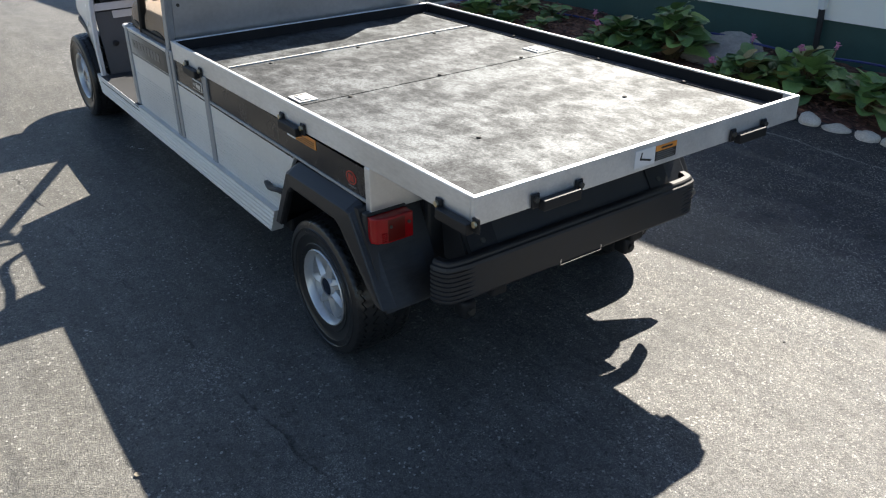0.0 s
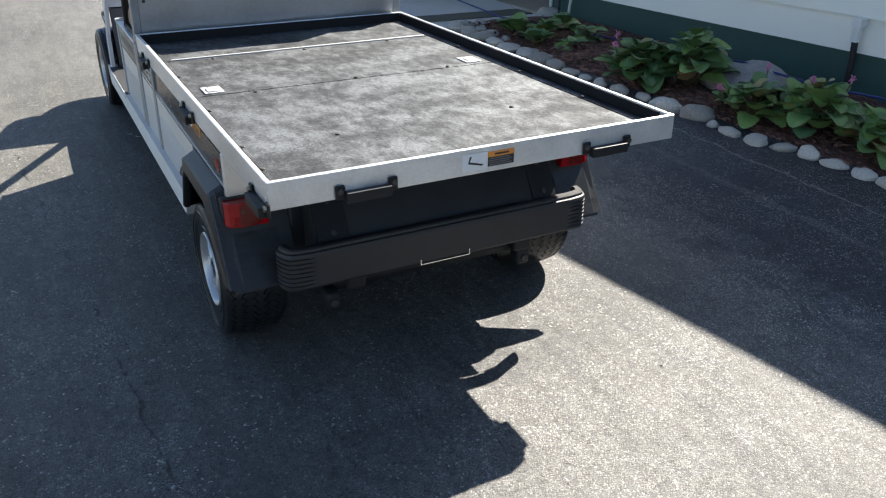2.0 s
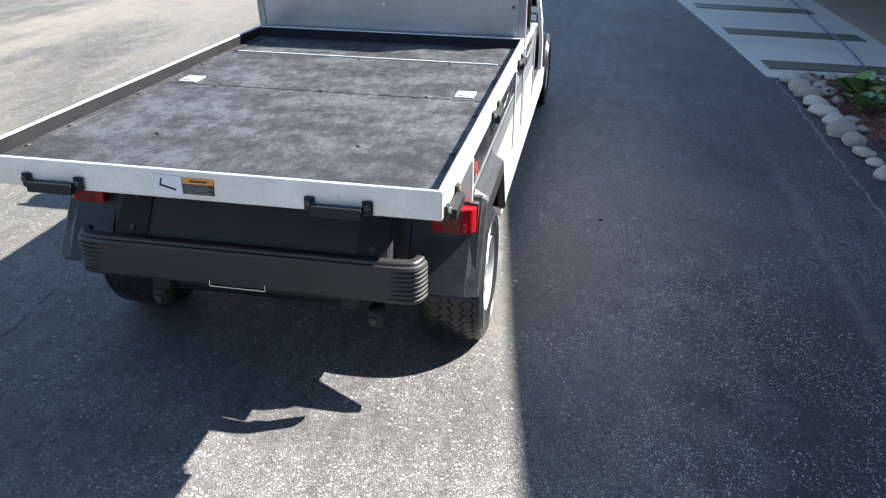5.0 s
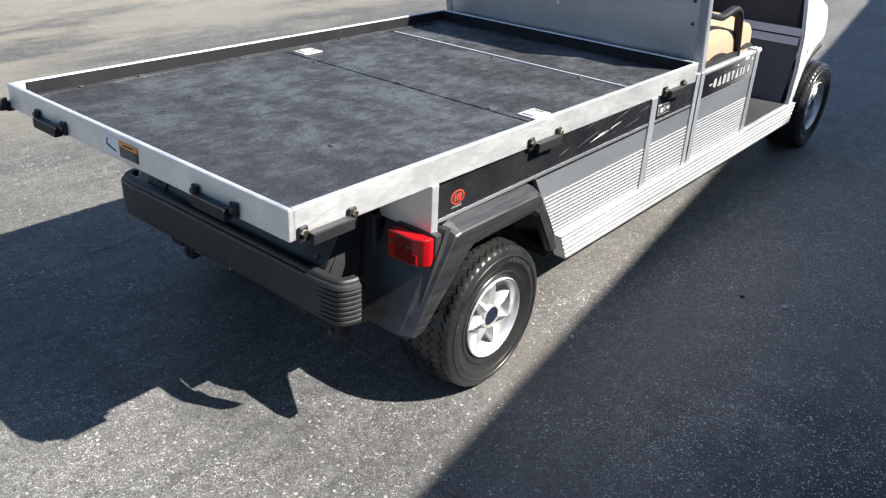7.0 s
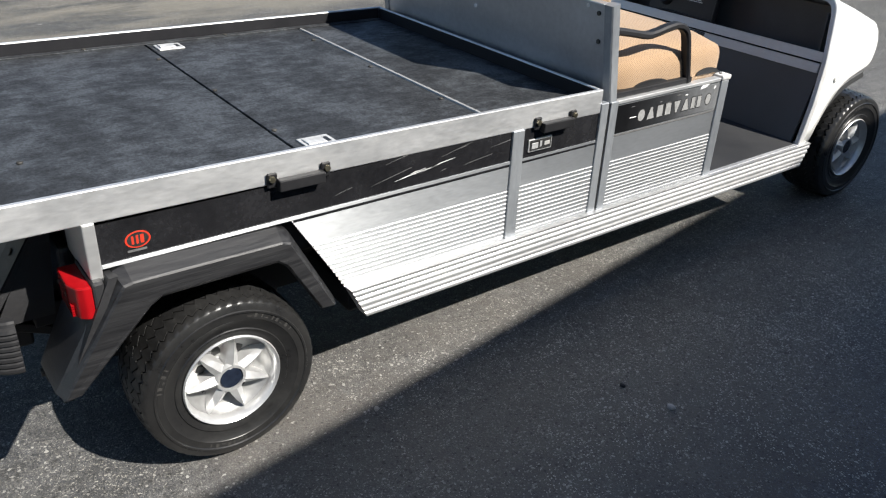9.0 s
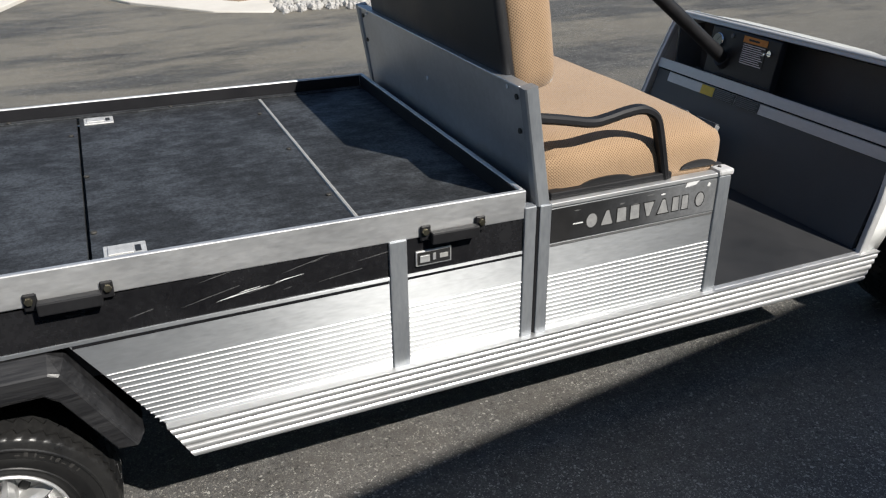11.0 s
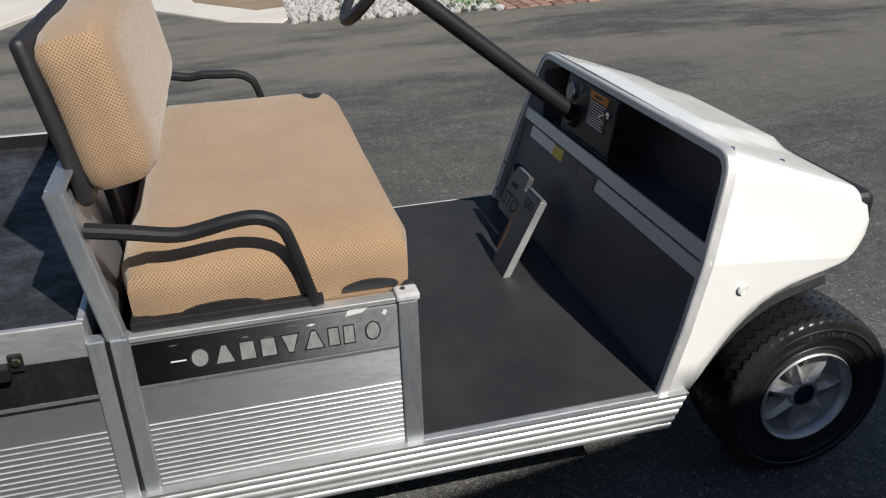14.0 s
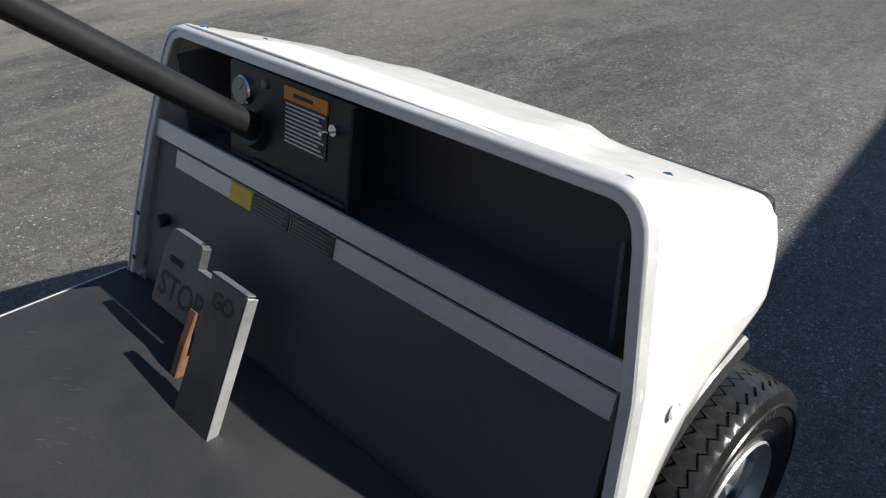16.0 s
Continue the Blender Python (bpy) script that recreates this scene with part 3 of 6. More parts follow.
def make_house():
    # In the house frame: y along the wall, x away from the drive; the wall's face is x = 0.
    y0, y_corner, y_door, y1 = -9.0, 4.98, 5.10, 11.0
    h = 3.03
    w = thing("house", "white lap-sided house with a green painted foundation", "house")
    w.matrix_world = HOUSE
    part("foundation", box((0.0, y0, -0.5), (0.30, 5.072, 0.243)), GREEN, w, "dark green painted foundation")
    part("wall_core", box((0.03, y0, 0.245), (0.25, y_corner, h)), SIDING, w)
    part("corner_strip", box((-0.018, 5.074, -0.25), (0.28, y_door, 0.243), 0.003), TRIM, w)
    part("corner_trim", box((-0.022, y_corner, 0.245), (0.28, y_door, h), 0.004), TRIM, w, "white corner board")
    part("lintel", box((0.0, y_door, 2.35), (0.25, y1, h), 0.004), SIDING, w)
    part("far_jamb", box((-0.02, 10.3, -0.25), (0.28, y1 - 0.2, 2.35), 0.004), TRIM, w)
    # the garage stands open: floor, inner walls and ceiling
    floor_pts = [HOUSE.inverted() @ Vector(p) for p in ((3.57, 5.16, 0.0), (8.0, 5.72, 0.0), (8.0, 11.2, 0.0), (3.44, 10.4, 0.0))]
    part("garage_floor", prism([(p.x, p.y) for p in floor_pts], -0.25, 0.018, "z", bevel=0.006), GARAGE_FLOOR, w, "brown dusty garage floor")
    part("garage_side_wall", box((0.285, 4.99, -0.3), (7.6, 5.09, h)), TAUPE, w)
    part("garage_ceiling", box((0.26, 5.10, 2.42), (7.6, y1 - 0.2, 2.48)), TAUPE, w)
    part("garage_back_wall", box((5.9, 5.10, -0.3), (6.0, y1 - 0.2, 2.42)), TAUPE, w)
    part("back_wall", box((7.6, y0, -0.5), (7.8, y1, h)), SIDING, w)
    part("end_wall", box((0.25, y0 - 0.2, -0.5), (7.8, y0, h)), SIDING, w)
    part("end_wall", box((0.28, y1 - 0.2, -0.5), (7.8, y1, h)), SIDING, w)
    e, top = 0.338, 1.15
    prof = [(-e, h), (3.9, h + top), (7.8 + e, h), (7.8 + e, h + 0.1), (3.9, h + top + 0.12), (-e, h + 0.1)]
    def skew(bm):
        # the eave runs out a little further towards the garage
        for v in bm.verts:
            if v.co.x < 0:
                v.co.x -= 0.0265 * (v.co.y - 1.6)
        return bm
    part("roof", skew(prism(prof, y0 - 0.4, y1 + 0.25, "y")), ROOF, w, "dark shingle roof")
    part("soffit", skew(box((-e, y0 - 0.4, h - 0.02), (0.1, y1 + 0.2, h - 0.001))), TRIM, w)
    # Lap siding: each course leans out a little at its foot.
    course = 0.235
    z = 0.245
    while z < h - 0.05:
        for ya, yb in ((y0, -3.4), (-3.39, 1.30), (1.31, y_corner)):
            pr = [(0.030, z + course), (0.006, z + course), (-0.020, z + 0.004), (-0.020, z), (0.030, z)]
            part("siding_board", prism(pr, ya, yb - 0.003, "y"), SIDING, w)
        z += course
    return w


house = make_house()


def make_downspout(label, parts):
    d = thing("downspout", label, "downspout")
    for name, pts, mat, sect in parts:
        part(name, sweep(pts, sect, None, (0, 1, 0)), mat, d, smooth=True)
    return d


def world_at_house(u, y, z):
    return HOUSE @ Vector((u, y, z))


make_downspout("short white pipe with a black lower end against the house", [
    ("wall_elbow", [world_at_house(-0.010, 1.93, 0.452), world_at_house(-0.098, 1.93, 0.452)], TRIM, flat_section(0.066, 0.066, 0.010)),
    ("upper_pipe", [world_at_house(-0.062, 1.93, 0.42), world_at_house(-0.060, 1.93, 0.325)], TRIM, flat_section(0.056, 0.050, 0.008)),
    ("lower_pipe", [world_at_house(-0.060, 1.93, 0.334), world_at_house(-0.045, 1.93, 0.20), world_at_house(-0.050, 1.93, -0.10)], BLACK_PLASTIC, round_section(0.022, 12)),
])
make_downspout("leaning white plastic pipe beside the corner board", [
    ("white_pipe", smooth_path([world_at_house(-0.03, 4.70, 0.345), world_at_house(-0.07, 4.71, 0.315), world_at_house(-0.085, 4.72, 0.24), (3.634, 4.752, -0.03)], 6), TRIM, round_section(0.013, 12)),
    ("wall_collar", [world_at_house(-0.018, 4.70, 0.365), world_at_house(-0.055, 4.70, 0.350)], TRIM, flat_section(0.055, 0.075, 0.008)),
])
spigot = thing("hose_pipe", "thin black hose pipe hanging down the corner board", "pipe")
part("pipe", sweep(smooth_path([world_at_house(-0.05, 4.78, 0.44), world_at_house(-0.10, 4.86, 0.47), world_at_house(-0.06, 4.92, 0.42), world_at_house(-0.05, 4.92, 0.16), world_at_house(-0.05, 4.92, -0.05)], 6), round_section(0.013, 8)), BLACK_PLASTIC, spigot, smooth=True)
part("tap", box((-0.03, -0.03, -0.03), (0.03, 0.03, 0.03), 0.01, 2, None, Matrix.Translation(world_at_house(-0.05, 4.92, 0.40))), BLACK_PLASTIC, spigot)


# ---------------- apron, garden ----------------
def slab_piece(corners, thick, mat, name, parent, bevel=0.008):
    bm = bmesh.new()
    top = [bm.verts.new((x, y, ground_z(x, y) + thick)) for x, y in corners]
    low = [bm.verts.new((x, y, ground_z(x, y) - 0.05)) for x, y in corners]
    bm.faces.new(top)
    for i in range(len(corners)):
        j = (i + 1) % len(corners)
        bm.faces.new((top[i], low[i], low[j], top[j]))
    bmesh.ops.recalc_face_normals(bm, faces=bm.faces)
    return part(name, bm, mat, parent)


apron = thing("concrete_apron", "pale concrete apron in front of the garage", "apron", kind="structure")


def edge_x(y):
    return 2.23 - 0.12 * (y - 5.0)


def sill_x(y):
    return 3.565 - 0.022 * (y - 5.16)


JOINTS = [4.80, 6.08, 7.45, 8.9, 10.3]
for a, b in zip(JOINTS, JOINTS[1:]):
    for f0, f1 in ((0.0, 0.62), (0.62, 1.0)):
        cs = []
        for y, f in ((a + 0.006, f0), (a + 0.006, f1), (b - 0.006, f1), (b - 0.006, f0)):
            x0, x1 = edge_x(y), sill_x(y)
            cs.append((x0 + (x1 - x0) * f + (0.005 if f == f0 and f0 > 0 else 0), y))
        slab_piece(cs, 0.012, CONCRETE, "slab", apron)


def make_grate(cx, cy, length, width):
    g = thing("drain_grate", "dark slotted drain grate set in concrete", "grate", (cx, cy, ground_z(cx, cy) + 0.014), "grates in the apron")
    g.rotation_euler = (0.012, 0.03, math.atan(0.10))
    L, W = length / 2, width / 2
    for lo, hi in (((-L, -W, 0), (L, -W + 0.012, 0.008)), ((-L, W - 0.012, 0), (L, W, 0.008)), ((-L, -W, 0), (-L + 0.012, W, 0.008)), ((L - 0.012, -W, 0), (L, W, 0.008))):
        part("frame", box(lo, hi, 0.002), SLAT_METAL, g)
    for k in range(12):
        y = -W + 0.026 + k * (width - 0.052) / 11
        part("slat", box((-L + 0.01, y - 0.0085, 0.001), (L - 0.01, y + 0.0085, 0.006)), SLAT_METAL, g)
    part("pit", box((-L + 0.005, -W + 0.005, 0.0005), (L - 0.005, W - 0.005, 0.0015)), LABEL_BLACK, g)


make_grate(2.90, 5.24, 1.22, 0.26)
make_grate(2.77, 6.58, 1.26, 0.27)
make_grate(2.62, 8.05, 1.26, 0.28)


def bed_edge(y):
    return 2.74 - 0.10 * (y - 1.7)


def make_bed():
    bm = bmesh.new()
    ny, nx = 90, 14
    rows = []
    for j in range(ny + 1):
        y = -4.0 + j * 8.86 / ny
        row = []
        for i in range(nx + 1):
            f = i / nx
            x0, x1 = bed_edge(y), 4.30 - 0.13 * y + 0.10
            x = x0 + (x1 - x0) * f
            z = ground_z(x, y) + 0.05 * min(1, f * 5) - (0.05 if i == 0 else 0) + 0.02 * (noise.noise(Vector((x * 3, y * 3, 0.3))) + 0.5 * noise.noise(Vector((x * 9, y * 9, 0.9))))
            row.append(bm.verts.new((x, y, z)))
        rows.append(row)
    for a, b in zip(rows, rows[1:]):
        for i in range(nx):
            bm.faces.new((a[i], a[i + 1], b[i + 1], b[i]))
    solid("garden_bed", bm, MULCH, "reddish-brown bark mulch bed along the house", "garden bed", kind="structure", smooth=True)


make_bed()


def make_mulch_chips():
    rng = random.Random(4)
    bm = bmesh.new()
    for _ in range(2600):
        y = rng.uniform(0.0, 4.75)
        f = rng.uniform(0.08, 0.97)
        x = bed_edge(y) + (4.30 - 0.13 * y - bed_edge(y)) * f
        z = ground_z(x, y) + 0.055 + rng.uniform(-0.012, 0.018)
        l, w = rng.uniform(0.012, 0.04), rng.uniform(0.004, 0.011)
        m = pose(x, y, z, rng.uniform(-25, 25), rng.uniform(-25, 25), rng.uniform(0, 360))
        vs = [bm.verts.new(m @ Vector(c)) for c in ((-l, -w, 0), (0, -w * 1.2, 0.004), (l, -w * 0.6, 0), (l, w * 0.7, 0), (0, w * 1.1, 0.005), (-l, w, 0))]
        bm.faces.new((vs[0], vs[1], vs[4], vs[5]))
        bm.faces.new((vs[1], vs[2], vs[3], vs[4]))
    solid("mulch_chips", bm, MULCH, "loose reddish-brown bark chips on the bed", "mulch", kind="stuff")


make_mulch_chips()


def stone_mesh(seed, rough=0.16):
    bm = bmesh.new()
    bmesh.ops.create_icosphere(bm, subdivisions=3, radius=1.0)
    off = Vector((seed * 7.3, seed * 3.1, seed * 1.7))
    for v in bm.verts:
        d = v.co.normalized()
        k = 1 + rough * noise.noise(d * 1.3 + off) * 1.6 + 0.06 * noise.noise(d * 4 + off)
        v.co = d * k
        v.co.z = max(v.co.z, -0.55)
    return finish(bm, "border_stone", STONE, True, 180)


STONE_MESHES = [stone_mesh(s) for s in range(1, 6)]


def make_stones():
    rng = random.Random(11)
    # x, y, radius: large stones close together towards the apron, small scattered ones towards the road
    spots = [(2.41, 4.72, 0.085), (2.43, 4.52, 0.090), (2.45, 4.31, 0.085), (2.46, 4.11, 0.085), (2.46, 3.90, 0.090), (2.49, 3.69, 0.080), (2.48, 3.49, 0.085), (2.51, 3.29, 0.080),
             (2.52, 3.11, 0.065), (2.54, 2.96, 0.045), (2.53, 2.76, 0.060), (2.54, 2.57, 0.070), (2.635, 2.415, 0.055), (2.60, 2.16, 0.100), (2.69, 1.95, 0.095), (2.66, 1.78, 0.045),
             (2.645, 1.63, 0.065), (2.68, 1.445, 0.065), (2.74, 1.30, 0.060), (2.79, 1.16, 0.065), (2.80, 0.99, 0.060), (2.82, 0.82, 0.065), (2.83, 0.67, 0.060), (2.84, 0.50, 0.070),
             (2.87, 0.30, 0.070), (2.88, 0.10, 0.060), (2.90, -0.1, 0.070), (2.93, -0.35, 0.070), (2.56, 4.78, 0.075), (2.73, 4.79, 0.080), (2.92, 4.81, 0.070), (3.10, 4.83, 0.065), (3.27, 4.85, 0.065), (3.42, 4.90, 0.07),
             (2.60, 4.60, 0.070), (2.62, 4.42, 0.065), (2.63, 4.22, 0.050), (2.62, 3.78, 0.050), (2.63, 3.58, 0.045), (3.60, 4.98, 0.12)]
    for i, (x, y, r) in enumerate(spots):
        ob = new("border_stone", STONE_MESHES[i % 5])
        sx, sy, sz = r * rng.uniform(0.80, 1.05), r * rng.uniform(1.1, 1.35), r * rng.uniform(0.45, 0.68)
        low = 0.48 if y > 2.4 else 0.25
        ob.matrix_world = pose(x, y, ground_z(x, y) + sz * low, rng.uniform(-8, 8), rng.uniform(-8, 8), rng.uniform(-50, 50)) @ Matrix.Diagonal((sx, sy, sz, 1))
        tagged(ob, "rounded pale grey field stone edging the garden bed" if r > 0.06 else "small rounded grey stone edging the garden bed", "stone", "stones edging the bed")


make_stones()
rock = new("flat_rock", stone_mesh(9, 0.22))
rock.data.materials[0] = ROCK
rock.matrix_world = pose(3.43, 2.29, 0.0, 4, -6, 25) @ Matrix.Diagonal((0.28, 0.34, 0.17, 1))
tagged(rock, "large flat grey boulder in the mulch bed", "boulder")

hose = thing("garden_hose", "blue garden hose lying over mulch and boulder", "hose")
part("hose", sweep(smooth_path([(3.20, 10.2, 0.033), (3.18, 8.4, 0.033), (3.14, 7.1, 0.033), (3.15, 6.5, 0.033), (3.12, 5.75, 0.030), (3.08, 5.22, 0.030), (3.09, 5.02, 0.026), (3.10, 4.84, 0.055), (3.22, 4.6, 0.03), (3.33, 4.2, 0.025), (3.45, 3.8, 0.03), (3.44, 3.3, 0.02), (3.40, 2.9, 0.03), (3.40, 2.6, 0.11), (3.42, 2.35, 0.150), (3.47, 2.1, 0.13), (3.5, 1.7, 0.12), (3.55, 1.1, 0.14), (3.6, 0.3, 0.04)], 7), round_section(0.008, 8)), BLUE_HOSE, hose, smooth=True)


def leaf_mesh(seed):
    """A broad rounded leaf with a folded midrib, drooping tip, along +x from the stalk."""
    rng = random.Random(seed)
    bm = bmesh.new()
    n, k = 7, 5
    rows = []
    droop = rng.uniform(0.15, 0.5)
    for i in range(n + 1):
        t = i / n
        w = 0.44 * math.sin(math.pi * min(1, 0.05 + 0.92 * t) ** 0.85) ** 0.62 + 0.01
        row = []
        for j in range(k):
            s = j / (k - 1) * 2 - 1
            z = 0.12 * abs(s) ** 1.3 * w / 0.4 - droop * t * t + 0.03 * math.sin(9 * t + seed) * abs(s)
            row.append(bm.verts.new((t, s * w, z)))
        rows.append(row)
    for a, b in zip(rows, rows[1:]):
        for j in range(k - 1):
            bm.faces.new((a[j], b[j], b[j + 1], a[j + 1]))
    return finish(bm, "leaf", LEAF, True, 180)


LEAVES = [leaf_mesh(s) for s in range(1, 5)]


def petal_head(seed):
    rng = random.Random(seed)
    bm = bmesh.new()
    for _ in range(22):
        d = Vector((rng.gauss(0, 1), rng.gauss(0, 1), rng.gauss(0.2, 0.8))).normalized() * rng.uniform(0.4, 1.0)
        bmesh.ops.create_icosphere(bm, subdivisions=1, radius=rng.uniform(0.18, 0.3), matrix=Matrix.Translation(d * 0.75) @ Matrix.Rotation(rng.uniform(0, 3), 4, "X") @ Matrix.Diagonal((1, 1, 0.55, 1)))
    return finish(bm, "flower_head", PINK, True, 60)


HEADS = [petal_head(1), petal_head(2)]


def make_plant(x, y, spread, height, count, seed, flowers=(), size=1.0):
    rng = random.Random(seed)
    base = thing("leafy_plant", "broad-leaved green garden plant" + (" with pink flower heads" if flowers else " with no flowers"), "plant", (x, y, ground_z(x, y) + 0.03), "plants in the bed")
    for i in range(count):
        a = i * 2.39996 + rng.uniform(-0.3, 0.3)
        f = math.sqrt((i + 0.5) / count)
        r, z = spread * f * rng.uniform(0.7, 1.0), height * (1.05 - 0.75 * f * f) * rng.uniform(0.75, 1.1)
        p = Vector((r * math.cos(a), r * math.sin(a), max(0.03, z)))
        s = rng.uniform(0.13, 0.21) * (0.75 + 0.35 * f) * size
        back = p - Vector((math.cos(a), math.sin(a), 0.1)) * s * 0.45
        leaf = new("leaf", LEAVES[i % 4])
        leaf.parent = base
        leaf.matrix_local = Matrix.LocRotScale(back, Euler((rng.uniform(-0.35, 0.35), rng.uniform(-1.05, 0.10), a + rng.uniform(-0.5, 0.5))), (s, s, s))
        part("stalk", sweep([(0.02 * math.cos(a), 0.02 * math.sin(a), -0.02), tuple(back * 0.55 + Vector((0, 0, 0.02))), tuple(back)], round_section(0.004, 4), None, (0.3, 0.2, 1)), STEM, base)
    for k, (fx, fy, fz) in enumerate(flowers):
        st = part("flower_stalk", sweep([(fx * 0.4, fy * 0.4, 0.02), (fx * 0.8, fy * 0.8, fz * 0.6), (fx, fy, fz)], round_section(0.005, 6), None, (0.3, 0.2, 1)), STEM, base)
        hd = new("flower_head", HEADS[k % 2])
        hd.parent = st
        hd.matrix_local = Matrix.LocRotScale(Vector((fx, fy, fz + 0.01)), Euler((0.2, 0.1, k)), (0.03, 0.03, 0.038))
        tagged(hd, "pink flower cluster")


make_plant(2.83, 2.69, 0.30, 0.25, 74, 1, [(-0.18, 0.10, 0.25), (-0.02, 0.28, 0.27)], 0.82)
make_plant(3.06, 2.44, 0.27, 0.34, 56, 2, (), 0.98)
make_plant(2.97, 1.76, 0.26, 0.20, 58, 3, [(-0.20, 0.12, 0.18), (0.18, 0.10, 0.27)], 0.72)
make_plant(3.12, 1.44, 0.29, 0.25, 66, 4, [(0.0, 0.05, 0.29), (0.18, -0.08, 0.30)], 0.80)
make_plant(3.14, 1.00, 0.22, 0.20, 42, 5, (), 0.78)
make_plant(2.76, 4.26, 0.15, 0.13, 20, 6, (), 0.75)
make_plant(2.98, 4.12, 0.15, 0.12, 18, 7, (), 0.75)
make_plant(3.24, 4.26, 0.14, 0.13, 14, 8, (), 0.8)
make_plant(2.72, 3.90, 0.15, 0.10, 20, 9, (), 0.6)
make_plant(3.22, 3.86, 0.13, 0.10, 14, 11, (), 0.7)
make_plant(2.92, 3.68, 0.12, 0.07, 10, 10, (), 0.6)

# ---------------- far side of the drive ----------------
far = thing("far_kerb", "pale concrete kerb along the far side of the drive", "kerb", kind="structure")
BED_BROWN = make_concrete("brown_exposed_aggregate", (0.16, 0.115, 0.075), (0.30, 0.22, 0.15))


def make_slab(outline_, top_, inset_):
    """A pale slab with a brown panel let into it."""
    part("slab", prism(outline_, -0.05, top_, "z", bevel=0.012), KERB, far)
    part("inset_panel", prism(inset_, top_ - 0.03, top_ + 0.004, "z", bevel=0.002), BED_BROWN, far, "brown exposed-aggregate panel in the slab")


make_slab([(-11.5, -4.6), (-7.55, -1.95), (-6.17, -0.23), (-8.60, 0.56), (-11.5, 1.30)], 0.045, [(-9.4, -1.9), (-7.75, -1.35), (-7.25, -0.62), (-8.9, -0.25)])
make_slab([(-9.6, 0.55), (-7.47, 1.54), (-6.50, 2.28), (-6.19, 2.82), (-7.35, 3.30), (-9.6, 3.9)], 0.045, [(-8.9, 1.75), (-7.75, 1.98), (-6.95, 2.62), (-7.05, 2.90), (-8.7, 3.15)])
make_slab([(-5.80, 6.27), (-5.72, 7.8), (-5.66, 30.0), (-8.4, 30.0), (-8.4, 6.27)], 0.075, [(-7.9, 7.0), (-6.35, 6.95), (-6.25, 7.75), (-7.9, 7.85)])
gravel = make_stone("white_gravel", (0.35, 0.33, 0.3), (0.75, 0.73, 0.70))


def make_gravel():
    rng = random.Random(8)
    bm = bmesh.new()
    for _ in range(1000):
        y = rng.uniform(2.92, 4.95)
        x = rng.uniform(-7.6, -6.10 + 0.14 * (y - 3.0) + 0.05 * math.sin(9 * y))
        r = rng.uniform(0.02, 0.05)
        bmesh.ops.create_icosphere(bm, subdivisions=1, radius=r, matrix=pose(x, y, ground_z(x, y) + r * 0.4, rng.uniform(0, 90), rng.uniform(0, 90), 0) @ Matrix.Diagonal((1, 1.2, 0.7, 1)))
    solid("gravel", bm, gravel, "loose white gravel beside the far kerb", "gravel", kind="stuff")


make_gravel()
BRICK = make_stone("clay_paver", (0.20, 0.115, 0.085), (0.36, 0.22, 0.17))
paving = thing("brick_paving", "reddish clay pavers beyond the drive", "paving", kind="structure")
brick_bm = box((0, 0, 0), (0.19, 0.115, 0.04), 0.005, 1)
brick_me = finish(brick_bm, "paver", BRICK)
for i in range(6):
    for j in range(10):
        b = new("paver", brick_me)
        b.parent = paving
        b.location = (-7.05 + i * 0.2 + (0.04 if i == 5 and j % 3 == 1 else 0.0), 5.0 + j * 0.125, 0.040 + 0.0019 * j)


def make_weeds():
    """A low straggling patch of weeds between the gravel and the pavers."""
    rng = random.Random(31)
    bm = bmesh.new()
    for _ in range(700):
        y, x = rng.gauss(4.74, 0.16), rng.uniform(-7.0, -5.92)
        if not 4.38 < y < 5.0:
            continue
        l, w, a = rng.uniform(0.03, 0.09), rng.uniform(0.004, 0.010), rng.uniform(0, 6.28)
        tip = Vector((math.cos(a) * l, math.sin(a) * l, rng.uniform(0.3, 1.0) * l))
        side = Vector((-math.sin(a), math.cos(a), 0)) * w
        p = Vector((x, y, ground_z(x, y) + 0.01))
        vs = [bm.verts.new(q) for q in (p - side, p + side, p + tip * 0.6 + side * 1.2, p + tip, p + tip * 0.6 - side * 1.2)]
        bm.faces.new(vs)
    solid("weeds", bm, LEAF, "low straggling green weeds beside the gravel", "weeds", kind="stuff")


make_weeds()


# ---------------- the utility cart ----------------
# x to the cart's right, y towards its front, z up; the tail rail stands at y = 0.
cart = thing("utility_cart", "white and aluminium six-passenger-length utility cart with a flat black cargo deck", "utility cart")
DZ, RT, RB = 0.744, 0.787, 0.712  # deck, rail top, rail foot

# Cargo deck
for ya, yb in ((0.014, 0.998), (1.006, 1.596), (1.606, 1.996)):
    part("deck_panel", box((-0.618, ya, DZ - 0.02), (0.618, yb, DZ), 0.0015), DECK, cart, "black textured cargo deck panel with dusty scuffs")
part("deck_hinge", sweep([(-0.56, 1.601, DZ + 0.001), (0.56, 1.601, DZ + 0.001)], round_section(0.006, 8)), HINGE, cart, "long pale dusty piano hinge")


def rail_bm(lo, hi):
    return box(lo, hi, 0.003, 2)


